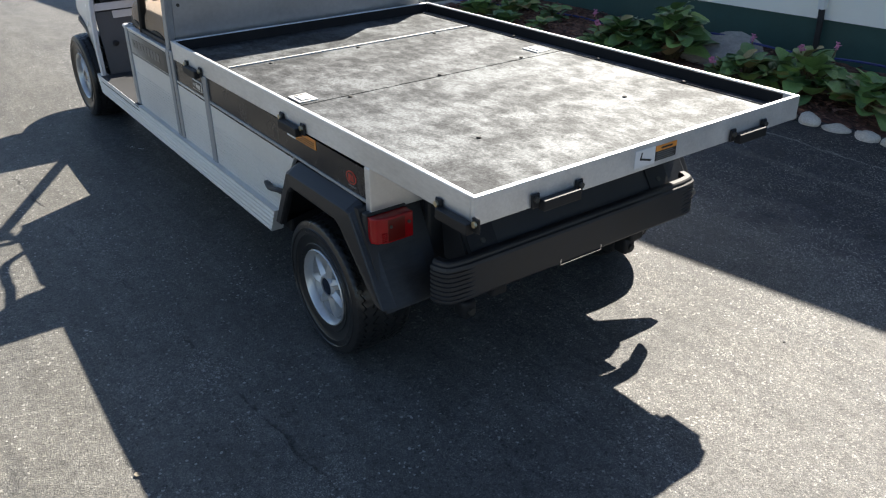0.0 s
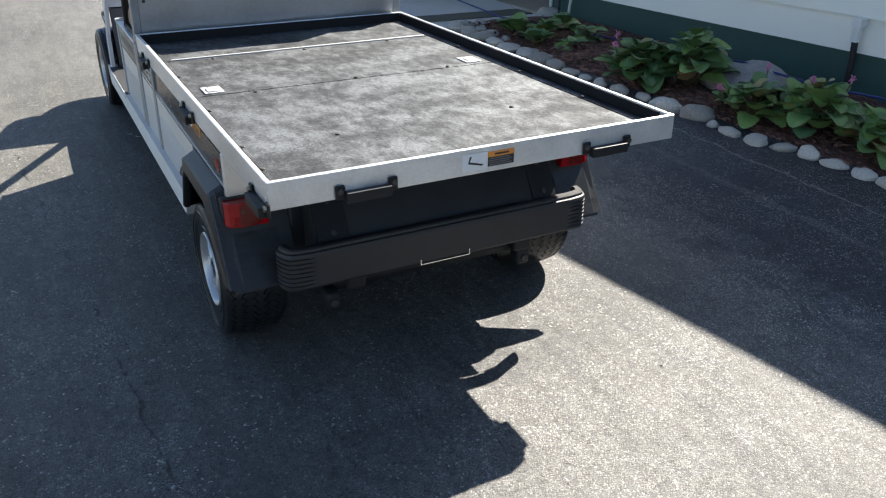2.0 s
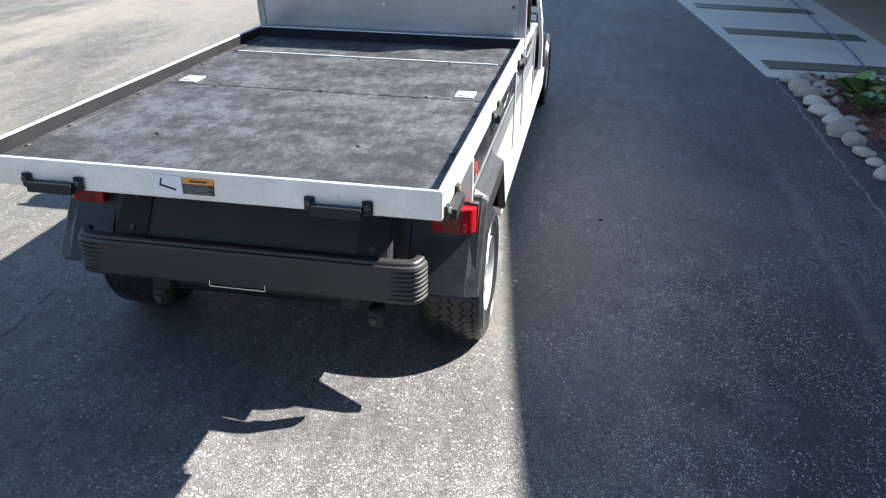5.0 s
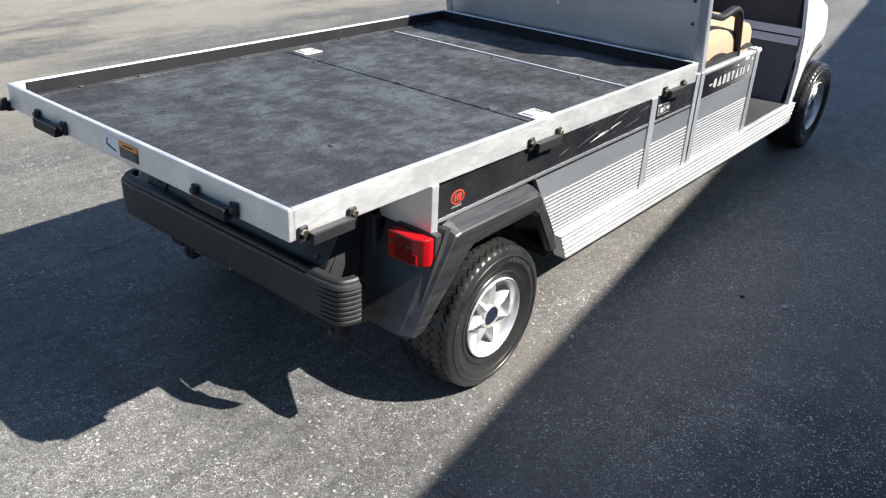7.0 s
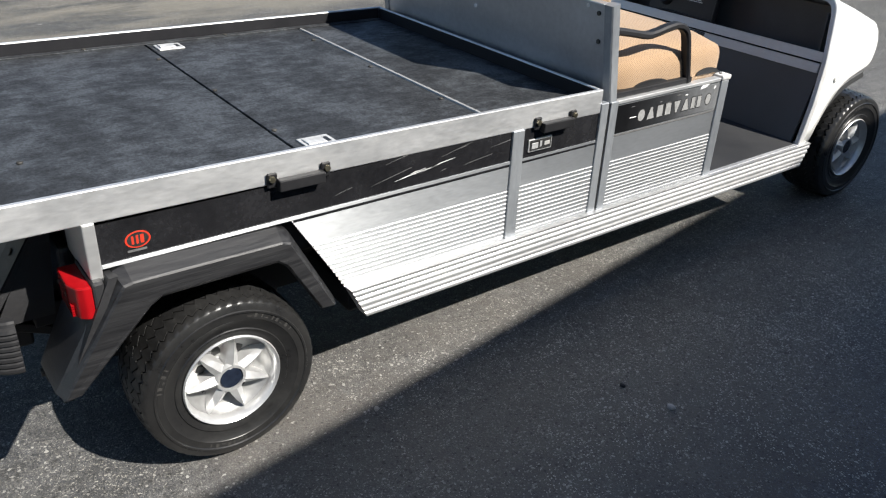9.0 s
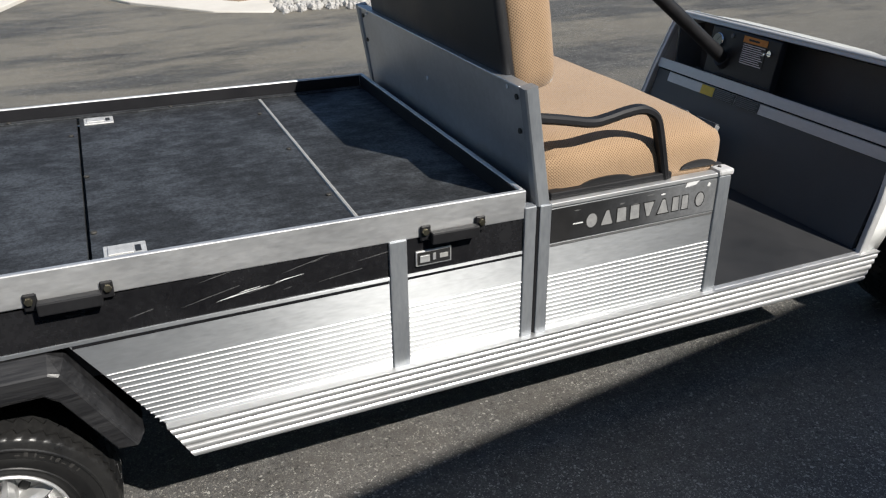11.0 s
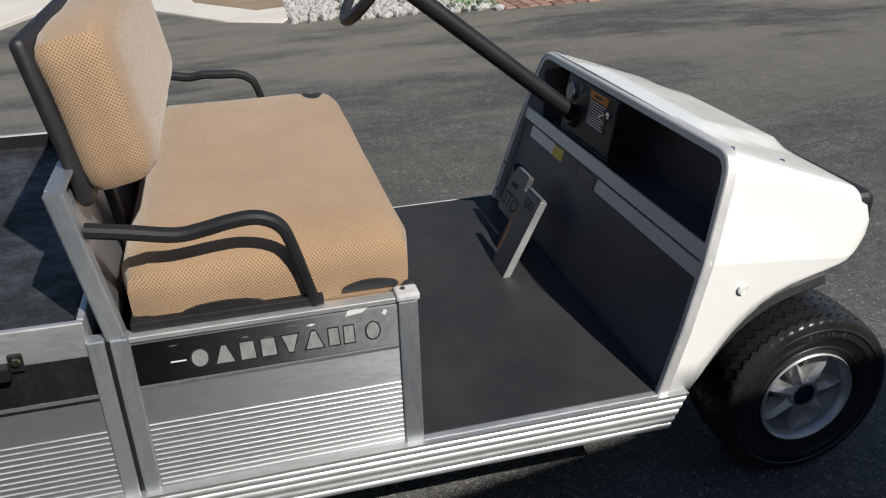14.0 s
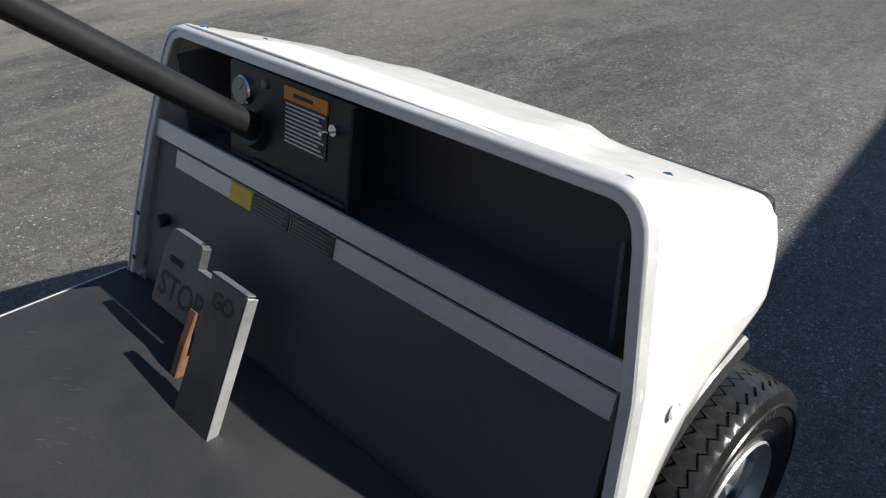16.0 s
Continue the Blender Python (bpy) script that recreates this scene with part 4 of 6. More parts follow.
for name, lo, hi in (("tail_rail", (-0.630, 0.0, RB), (0.630, 0.014, RT)), ("side_rail", (0.617, 0.014, RB), (0.631, 2.010, RT)), ("side_rail", (-0.631, 0.014, RB), (-0.617, 2.010, RT)), ("front_rail", (-0.617, 1.996, RB), (0.617, 2.010, RT))):
    part(name, rail_bm(lo, hi), ALUMINIUM, cart, "scuffed aluminium edge rail")
for name, lo, hi in (("rail_liner", (0.6125, 0.05, DZ), (0.6165, 1.99, RT - 0.004)), ("rail_liner", (-0.6165, 0.05, DZ), (-0.6125, 1.99, RT - 0.004)), ("rail_liner", (-0.612, 1.991, DZ), (0.612, 1.9955, RT - 0.003))):
    part(name, box(lo, hi), LINER, cart, "black liner inside the rail")
for sx in (-1, 1):
    part("deck_angle", box((0.593 * sx - 0.014, 0.05, DZ), (0.593 * sx + 0.014, 1.985, DZ + 0.004), 0.001), DECK, cart)


def make_latch(x, y):
    l = part("deck_latch", box((x - 0.034, y - 0.045, DZ), (x + 0.034, y + 0.045, DZ + 0.005), 0.002), HINGE_BRIGHT, cart, "flush pale metal paddle latch")
    part("paddle", box((x - 0.022, y - 0.036, DZ + 0.005), (x + 0.022, y + 0.018, DZ + 0.009), 0.002), HINGE_BRIGHT, l)
    part("recess", box((x - 0.016, y + 0.021, DZ + 0.0045), (x + 0.016, y + 0.034, DZ + 0.0058)), LABEL_BLACK, l)


make_latch(-0.517, 1.065)
make_latch(0.512, 1.075)
for x, y in ((-0.30, 0.40), (0.31, 0.415), (-0.385, 0.98), (0.0, 1.012), (0.385, 1.015), (-0.40, 1.567), (-0.015, 1.571), (0.37, 1.58), (-0.585, 0.20), (-0.585, 0.40), (-0.585, 0.80), (-0.585, 1.3), (0.585, 0.4), (0.585, 0.8), (0.585, 1.3)):
    zz = DZ + (0.004 if abs(x) > 0.5 else 0)
    part("deck_bolt", disc(0.008, zz, zz + 0.005, 12, "z", None, Matrix.Translation((x, y, 0)), 0.002), GRATE, cart, smooth=True)


def make_stake_bracket(m, bolt=None):
    """A black strap bracket, with a bolted ear at each end; x along the rail, y outwards."""
    z0 = 0.0
    b = part("rope_bracket", box((-0.062, 0.004, z0 - 0.022), (0.062, 0.027, z0 + 0.006), 0.003, 2, None, m), BLACK_PAINT, cart, "black steel tie-down bracket")
    for sx in (-1, 1):
        part("ear", box((sx * 0.072 - 0.013, 0.001, z0 - 0.016), (sx * 0.072 + 0.013, 0.009, z0 + 0.022), 0.003, 1, None, m), BLACK_PAINT, b)
        part("bolt", disc(0.008, 0.009, 0.016, 6, "y", None, m @ Matrix.Translation((sx * 0.074, 0, z0 + 0.008))), bolt or BRASS, b)


for y in (0.105, 0.955, 1.81):
    make_stake_bracket(Matrix.Translation((0.631, y, 0.722)) @ Matrix.Rotation(radians(-90), 4, "Z"))
    make_stake_bracket(Matrix.Translation((-0.631, y - 0.05, 0.722)) @ Matrix.Rotation(radians(90), 4, "Z"))
for x in (-0.375, 0.378):
    make_stake_bracket(Matrix.Translation((x, 0.0, 0.728)) @ Matrix.Rotation(radians(180), 4, "Z"), GRATE)

# Tail sticker
stk = part("tail_sticker", box((-0.100, -0.0025, 0.724), (-0.022, -0.0005, 0.773), 0.0008), LABEL_WHITE, cart, "white pictogram sticker")
part("pictogram", prism([(-0.080, 0.745), (-0.040, 0.735), (-0.035, 0.739), (-0.076, 0.750)], -0.0034, -0.0026, "y"), LABEL_BLACK, stk)
part("pictogram", prism([(-0.082, 0.745), (-0.078, 0.745), (-0.072, 0.765), (-0.077, 0.765)], -0.0034, -0.0026, "y"), LABEL_BLACK, stk)
wrn = part("tail_warning", box((-0.020, -0.0025, 0.728), (0.062, -0.0005, 0.755), 0.0008), LABEL_BLACK, cart, "black warning sticker with an orange head")
part("warning_head", box((-0.020, -0.0026, 0.755), (0.062, -0.0005, 0.770)), LABEL_ORANGE, wrn)
for k in range(4):
    part("text_bar", box((-0.016, -0.0032, 0.7315 + k * 0.0058), (0.055 - 0.008 * (k % 2), -0.0026, 0.7345 + k * 0.0058)), LABEL_GREY, wrn)
part("text_bar", box((0.0, -0.0032, 0.760), (0.045, -0.0026, 0.765)), LABEL_BLACK, wrn)

TILT = Matrix.Translation((0, 0, 0.004)) @ Matrix.Translation((0, 0, RT)) @ Matrix.Rotation(radians(-0.66), 4, "X") @ Matrix.Translation((0, 0, -RT))
for o in list(cart.children):
    o.matrix_local = TILT @ o.matrix_local

# Frame under the deck, axles
part("subframe", box((-0.40, 0.36, 0.36), (-0.34, 2.0, 0.42), 0.004), BLACK_PAINT, cart)
part("subframe", box((0.34, 0.36, 0.36), (0.40, 2.0, 0.42), 0.004), BLACK_PAINT, cart)
part("deck_support", box((-0.60, 0.46, 0.672), (0.60, 1.985, 0.700), 0.003), BLACK_PAINT, cart)
part("belly", box((-0.58, 1.12, 0.24), (0.58, 3.20, 0.325), 0.01), BLACK_PAINT, cart)
part("inner_body", box((-0.46, 0.46, 0.40), (0.46, 2.0, 0.694), 0.01), BLACK_PAINT, cart)
part("engine_tub", box((-0.40, 0.42, 0.20), (0.40, 1.0, 0.40), 0.03), BLACK_PAINT, cart)
part("rear_axle", sweep([(-0.52, 0.740, 0.214), (0.52, 0.740, 0.214)], round_section(0.04, 12)), BLACK_PAINT, cart, smooth=True)
part("front_axle", sweep([(-0.47, 3.676, 0.268), (0.47, 3.676, 0.268)], round_section(0.03, 12)), BLACK_PAINT, cart, smooth=True)
part("front_tub", box((-0.40, 3.42, 0.28), (0.40, 3.76, 0.60), 0.03), BLACK_PAINT, cart)
for sx in (-1, 1):
    part("leaf_spring", sweep(smooth_path([(0.33 * sx, 0.30, 0.36), (0.33 * sx, 0.52, 0.27), (0.33 * sx, 0.735, 0.25), (0.33 * sx, 0.98, 0.28), (0.33 * sx, 1.2, 0.38)], 4), flat_section(0.05, 0.025)), BLACK_PAINT, cart)
    part("shackle", box((0.30 * sx - 0.03, 0.29, 0.275), (0.30 * sx + 0.03, 0.36, 0.345), 0.008), BLACK_PAINT, cart)


# Side bodies, mirrored left and right
def ribs(bm, sx, ya0, ya1, yb, z0, z1, count):
    """Long half-round ribs pressed in a side panel; ya runs from ya0 (foot) to ya1 (head)."""
    for k in range(count):
        f = (k + 0.5) / count
        z = z0 + (z1 - z0) * f
        y = ya0 + (ya1 - ya0) * f
        sweep([(0.6305 * sx, y, z), (0.6305 * sx, yb, z)], [(-0.0012, -0.0022), (0.0004, -0.0020), (0.0017, -0.0009), (0.0019, 0.0004), (0.0010, 0.0017), (-0.0012, 0.0022)], bm)
    return bm


def side_panel(sx, outline_):
    a, b = sorted((0.616 * sx, 0.630 * sx))
    return prism(outline_, a, b, "x")


def x_box(sx, xa, xb, ya, yb, za, zb, bevel=0.0):
    a, b = sorted((xa * sx, xb * sx))
    return box((a, ya, za), (b, yb, zb), bevel)


for sx in (1, -1):
    zf, zb, zt = 0.352, 0.606, 0.710
    # the left side takes the sheet with bounced light in its colour
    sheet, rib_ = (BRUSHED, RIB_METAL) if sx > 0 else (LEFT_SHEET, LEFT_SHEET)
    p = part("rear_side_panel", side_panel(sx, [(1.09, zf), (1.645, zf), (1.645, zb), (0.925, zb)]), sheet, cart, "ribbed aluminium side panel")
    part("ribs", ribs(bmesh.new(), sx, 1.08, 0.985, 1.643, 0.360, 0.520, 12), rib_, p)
    part("side_band", x_box(sx, 0.612, 0.628, 0.482, 1.645, zb, 0.700), BLACK_BAND, cart, "scratched gloss black upper band")
    part("band_trim", x_box(sx, 0.614, 0.632, 0.482, 1.645, zb - 0.006, zb + 0.003, 0.001), BRUSHED, cart)
    part("band_stripe", x_box(sx, 0.614, 0.6305, 0.935, 1.643, zb - 0.014, zb - 0.0075), BLACK_BAND, cart)
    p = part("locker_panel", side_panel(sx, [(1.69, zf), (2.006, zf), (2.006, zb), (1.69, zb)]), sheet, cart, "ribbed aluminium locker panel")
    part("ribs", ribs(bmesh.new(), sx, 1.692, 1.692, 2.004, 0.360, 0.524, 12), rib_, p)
    part("side_band", x_box(sx, 0.612, 0.628, 1.69, 2.006, zb, 0.700), BLACK_BAND, cart)
    part("band_stripe", x_box(sx, 0.614, 0.6305, 1.69, 2.006, zb - 0.014, zb - 0.0075), BLACK_BAND, cart)
    pl = part("badge_plate", x_box(sx, 0.628, 0.633, 1.712, 1.806, 0.622, 0.662, 0.003), ALUMINIUM, cart, "small worn silver plate")
    part("plate_slot", x_box(sx, 0.633, 0.6335, 1.716, 1.802, 0.626, 0.658), LABEL_BLACK, pl)
    part("plate_catch", x_box(sx, 0.6335, 0.636, 1.722, 1.748, 0.632, 0.650, 0.001), ALUMINIUM, pl)
    part("plate_catch", x_box(sx, 0.6335, 0.635, 1.756, 1.764, 0.634, 0.652, 0.001), ALUMINIUM, pl)
    part("plate_catch", x_box(sx, 0.6335, 0.635, 1.774, 1.796, 0.636, 0.648, 0.001), HINGE, pl)
    part("side_post", x_box(sx, 0.604, 0.636, 1.645, 1.690, zf, 0.700, 0.003), POST, cart, "aluminium side post")
    part("side_post", x_box(sx, 0.604, 0.636, 2.006, 2.039, zf, 0.725, 0.003), POST, cart, "aluminium side post")
    part("side_post", x_box(sx, 0.600, 0.637, 2.048, 2.082, zf, 0.723, 0.003), POST, cart, "aluminium side post")
    hg = part("post_hinge", sweep([(0.630 * sx, 2.0435, zf + 0.01), (0.630 * sx, 2.0435, 0.715)], round_section(0.005, 8), None, (1, 0, 0)), BLACK_PAINT, cart, "black piano hinge")
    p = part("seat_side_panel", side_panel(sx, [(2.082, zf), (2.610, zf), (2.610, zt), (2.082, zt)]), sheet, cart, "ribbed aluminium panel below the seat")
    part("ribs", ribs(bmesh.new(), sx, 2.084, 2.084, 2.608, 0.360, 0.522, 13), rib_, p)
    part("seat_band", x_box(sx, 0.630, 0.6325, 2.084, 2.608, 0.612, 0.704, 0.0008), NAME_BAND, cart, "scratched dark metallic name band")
    part("band_stripe", x_box(sx, 0.630, 0.6318, 2.084, 2.608, 0.602, 0.608), LABEL_GREY, cart)
    part("panel_cap", x_box(sx, 0.604, 0.6345, 2.082, 2.610, zt, 0.722, 0.002), ALUMINIUM, cart)
    ps = part("side_post", x_box(sx, 0.604, 0.637, 2.610, 2.652, zf, 0.712, 0.003), POST, cart, "aluminium corner post")
    part("post_cap", x_box(sx, 0.597, 0.641, 2.606, 2.657, 0.712, 0.730, 0.006), CAP_GREY, ps, "pale grey plastic post cap")
    part("cap_bolt", disc(0.005, 0.7295, 0.733, 10, "z", None, Matrix.Translation((0.615 * sx, 2.625, 0))), GRATE, ps)
    # Name on the band: plain letter-sized shapes
    if sx > 0:
        y = 2.186
        z0, z1 = 0.632, 0.677
        for form, w in (("round", 0.040), ("peak", 0.044), ("block", 0.036), ("block", 0.036), ("fall", 0.040), ("peak", 0.044), ("block", 0.026), ("block", 0.026), ("", 0.008), ("round", 0.034)):
            zm = (z0 + z1) / 2
            if form == "round":
                shape = [(y + w / 2 + w / 2 * math.cos(2 * math.pi * k / 16), zm + (z1 - z0) / 2 * math.sin(2 * math.pi * k / 16)) for k in range(16)]
            elif form == "peak":
                shape = [(y, z0), (y + w, z0), (y + w * 0.62, z1), (y + w * 0.38, z1)]
            elif form == "fall":
                shape = [(y + w * 0.36, z0), (y + w * 0.62, z0), (y + w, z1), (y, z1)]
            else:
                shape = [(y, z0), (y + w, z0), (y + w * 0.92, z1), (y, z1)]
            if form:
                mid = y + w / 2
                part("name_shape", prism(shape, 0.6325, 0.6330, "x"), LABEL_BLACK, cart, "black outline of a name shape")
                part("name_shape", prism([(mid + (py - mid) * 0.80, zm + (pz - zm) * 0.86) for py, pz in shape], 0.6330, 0.6334, "x"), NAME_SILVER, cart, "silver name shape")
            y += w + 0.0057
        part("name_shape", box((0.6325, 2.150, 0.653), (0.6331, 2.180, 0.656)), LABEL_WHITE, cart)
    else:
        for k in range(9):
            y = 2.192 + k * 0.0425
            part("name_shape", box((-0.6333, y, 0.640), (-0.6325, y + 0.030, 0.678)), LABEL_GREY, cart)
    # End plate and box end behind the wheel band
    part("band_end", x_box(sx, 0.45, 0.634, 0.455, 0.482, 0.575, 0.712, 0.003), PAINT_SIDE, cart, "pale metal end plate")
    part("side_box", x_box(sx, 0.45, 0.600, 0.482, 1.10, 0.50, 0.700), BLACK_PAINT, cart)
    # Oval maker's badge as plain red shapes
    def oval(r, d):
        return lathe([(0.0, d), (r, d), (r, 0.0)], 28, "x", None, Matrix.Translation((0.628 * sx, 0.565, 0.650)) @ Matrix.Diagonal((sx, 1.75, 1.25, 1)))
    bd = part("oval_badge", oval(0.016, 0.0012), BADGE_RED, cart, "red oval badge")
    part("badge_field", oval(0.0135, 0.0016), LABEL_BLACK, bd)
    for yy, ww in ((0.551, 0.005), (0.561, 0.005), (0.570, 0.008)):
        part("badge_mark", x_box(sx, 0.6295, 0.6302, yy, yy + ww, 0.640, 0.660), BADGE_RED, bd)
    part("badge_bar", x_box(sx, 0.628, 0.629, 0.540, 0.582, 0.622, 0.627), LABEL_GREY, bd)
    # Rocker step with long ribs
    zs = [0.260 + i * (0.357 - 0.260) / 40 for i in range(41)]
    outer = [(0.648 + 0.0050 * abs(math.sin(math.pi * 5.5 * (z - 0.260) / 0.097)) ** 0.6, z) for z in zs]
    bm = bmesh.new()
    rows = []
    for (x, z) in outer:
        f = (z - 0.260) / 0.097
        rows.append([bm.verts.new((x * sx, 1.138 - 0.050 * f, z)), bm.verts.new((x * sx, 3.262 + 0.046 * f, z))])
    top = [bm.verts.new((0.605 * sx, 1.088, 0.357)), bm.verts.new((0.605 * sx, 3.308, 0.357))]
    low = [bm.verts.new((0.605 * sx, 1.138, 0.260)), bm.verts.new((0.605 * sx, 3.262, 0.260))]
    for a, b in zip(rows, rows[1:]):
        bm.faces.new((a[0], a[1], b[1], b[0]))
    bm.faces.new((rows[-1][0], rows[-1][1], top[1], top[0]))
    bm.faces.new((rows[0][0], low[0], low[1], rows[0][1]))
    bm.faces.new((low[0], top[0], top[1], low[1]))
    for e in (0, 1):
        bm.faces.new([r[e] for r in rows] + [top[e], low[e]])
    bmesh.ops.recalc_face_normals(bm, faces=bm.faces)
    part("rocker_step", bm, rib_, cart, "bright ribbed aluminium rocker step", smooth=True)

    # Rear fender flare
    out = [(0.340, 0.330), (0.500, 0.592), (0.525, 0.600), (0.885, 0.596), (0.915, 0.580), (1.040, 0.352)]
    inn = [(0.982, 0.352), (0.893, 0.500), (0.866, 0.522), (0.587, 0.520), (0.560, 0.504), (0.386, 0.330)]
    drop = [(0.010, 0.0), (0.008, -0.020), (0.004, -0.024), (-0.002, -0.023), (-0.010, -0.014), (-0.014, 0.0)]
    bm = bmesh.new()
    xa = 0.50 * sx
    loops_ = [
        [(xa, y, z) for y, z in out],
        [(0.634 * sx, y, z) for y, z in out],
        [(0.672 * sx, y + dy, z + dz) for (y, z), (dy, dz) in zip(out, drop)],
        [(0.6765 * sx, y + dy * 1.4, z + dz - (0.004 if 0 < i < 5 else 0.0)) for i, ((y, z), (dy, dz)) in enumerate(zip(out, drop))],
        [(0.681 * sx, y, z + 0.010) for y, z in inn[::-1]],
        [(0.676 * sx, y, z + 0.002) for y, z in inn[::-1]],
        [(0.662 * sx, y, z) for y, z in inn[::-1]],
        [(0.655 * sx, y, z + 0.006) for y, z in inn[::-1]],
    ]
    seq = [[bm.verts.new(p) for p in loop_] for loop_ in loops_]
    for a, b in zip(seq, seq[1:]):
        for i in range(5):
            bm.faces.new((a[i], a[i + 1], b[i + 1], b[i]))
    for e in (0, 5):
        bm.faces.new([r[e] for r in seq])
    bmesh.ops.recalc_face_normals(bm, faces=bm.faces)
    part("rear_fender", bm, FENDER, cart, "scuffed black plastic wheel fender")
    part("wheel_well", x_box(sx, 0.42, 0.442, 0.46, 1.05, 0.30, 0.60), BLACK_PAINT, cart)
    # Mud panel behind the wheel, with the lamp
    a, b = sorted((0.46 * sx, 0.660 * sx))
    bm = bmesh.new()
    quad = [(a, 0.350, 0.315), (b, 0.350, 0.315), (b, 0.485, 0.590), (a, 0.485, 0.590)]
    fr = [bm.verts.new(q) for q in quad]
    bk = [bm.verts.new((q[0], q[1] + 0.02, q[2])) for q in quad]
    bm.faces.new(fr), bm.faces.new(bk[::-1])
    for i in range(4):
        j = (i + 1) % 4
        bm.faces.new((fr[i], bk[i], bk[j], fr[j]))
    bmesh.ops.recalc_face_normals(bm, faces=bm.faces)
    part("mud_panel", bm, BLACK_PLASTIC, cart, "black plastic panel behind the wheel")
    def across(pts):
        return [(x * sx, y) for x, y in pts]
    tl = part("tail_lamp", prism(across([(0.524, 0.410), (0.610, 0.408), (0.640, 0.420), (0.650, 0.434), (0.650, 0.452), (0.524, 0.452)]), 0.498, 0.576, "z", None, 0.004), LENS, cart, "red plastic tail lamp with two screws")
    part("lens_centre", prism(across([(0.553, 0.4085), (0.610, 0.407), (0.610, 0.412), (0.553, 0.412)]), 0.504, 0.570, "z", None, 0.001), LENS_DARK, tl, "darker red middle of the lens")
    for k in range(5):
        part("lens_rib", x_box(sx, 0.6125, 0.6265, 0.408, 0.416, 0.503 + k * 0.006, 0.507 + k * 0.006), LENS, tl)
    for xs_ in (0.540, 0.600):
        part("lens_screw", disc(0.005, 0.4055, 0.410, 10, "y", None, Matrix.Translation((xs_ * sx, 0, 0.548))), GRATE, tl)
    part("lamp_back", x_box(sx, 0.52, 0.655, 0.450, 0.476, 0.490, 0.584, 0.006), BLACK_PLASTIC, tl)
    a, b = sorted((0.53 * sx, 0.640 * sx))
    part("lamp_bracket", prism([(0.470, 0.580), (0.512, 0.588), (0.486, 0.524), (0.466, 0.500)], a, b, "x", None, 0.003), BLACK_BAND, tl, "glossy black bracket beside the lamp")

# Strap hook on the left side, odd labels there
part("pull_strap", sweep(smooth_path([(-0.632, 1.17, 0.435), (-0.65, 1.10, 0.440), (-0.65, 1.03, 0.455), (-0.640, 0.99, 0.45)], 4), flat_section(0.022, 0.012)), BLACK_PLASTIC, cart, "black rubber pull strap")
lw = part("side_warning", box((-0.6295, 0.77, 0.668), (-0.6282, 0.90, 0.700)), LABEL_ORANGE, cart, "orange warning sticker")
for k in range(3):
    part("text_bar", box((-0.6302, 0.78, 0.672 + k * 0.007), (-0.6296, 0.89 - 0.02 * (k % 2), 0.675 + k * 0.007)), LABEL_BLACK, lw)
part("side_pictogram", box((-0.6295, 0.905, 0.665), (-0.6282, 0.965, 0.700)), LABEL_WHITE, cart, "white pictogram sticker")
# Paint chips and scratches in the right band
SCR = random.Random(5)
for k in range(9):
    y, z = SCR.uniform(1.05, 1.6), SCR.uniform(0.622, 0.69)
    l, s = SCR.uniform(0.02, 0.13), SCR.uniform(0.10, 0.22)
    part("scratch", prism([(y, z), (y + l, z + l * s), (y + l, z + l * s + 0.0007), (y + l * 0.4, z + l * s * 0.4 + 0.0012)], 0.628, 0.6286, "x"), LABEL_GREY, cart)
for y, z, l in ((1.24, 0.634, 0.12), (1.29, 0.645, 0.05), (1.37, 0.652, 0.07)):
    part("scratch", prism([(y, z), (y + l, z + l * 0.13), (y + l, z + l * 0.13 + 0.0005), (y + l * 0.3, z + l * 0.05 + 0.0014)], 0.628, 0.6286, "x"), LABEL_WHITE, cart)
part("paint_chip", prism([(2.50, 0.696), (2.535, 0.700), (2.55, 0.712), (2.528, 0.716), (2.505, 0.708)], 0.6325, 0.6331, "x"), LABEL_WHITE, cart)

for y, z, a, b in ((2.29, 0.684, 0.016, 0.003), (2.33, 0.676, 0.022, 0.002), (2.375, 0.693, 0.03, 0.003), (2.42, 0.688, 0.018, 0.004), (2.575, 0.690, 0.012, 0.010), (2.15, 0.690, 0.02, 0.002)):
    part("paint_chip", prism([(y, z), (y + a * 0.6, z - b * 0.4), (y + a, z + b * 0.5), (y + a * 0.4, z + b)], 0.6325, 0.6331, "x"), LABEL_GREY if b < 0.0035 else LABEL_WHITE, cart)

# Tail apron and bumper
apr = part("tail_apron", box((-0.46, 0.43, 0.36), (0.46, 0.46, 0.585), 0.01), BLACK_PLASTIC, cart, "black plastic rear apron")


def lean_sheet(x0, x1, lo, hi, thick, bevel=0.0):
    """A sheet leaning between two (y, z) lines."""
    (ya, za), (yb, zb) = lo, hi
    return prism([(ya, za), (yb, zb), (yb + thick, zb), (ya + thick, za)], x0, x1, "x", None, bevel)


part("sloping_panel", lean_sheet(-0.415, 0.420, (0.272, 0.440), (0.405, 0.640), 0.018), BLACK_PLASTIC, apr, "black sloping tail panel")
for x0, x1 in ((-0.415, -0.318), (0.330, 0.420)):
    mt = part("mounting_plate", lean_sheet(x0, x1, (0.264, 0.436), (0.398, 0.640), 0.006), BLACK_PAINT, apr, "black steel mounting plate")
    xm = (x0 + x1) / 2
    for f in (0.22, 0.62):
        y, z = 0.264 + 0.134 * f, 0.436 + 0.204 * f
        part("plate_bolt", disc(0.009, -0.004, 0.002, 6, "y", None, Matrix.Translation((xm, y, z)) @ Matrix.Rotation(radians(-33), 4, "X")), GRATE, mt)
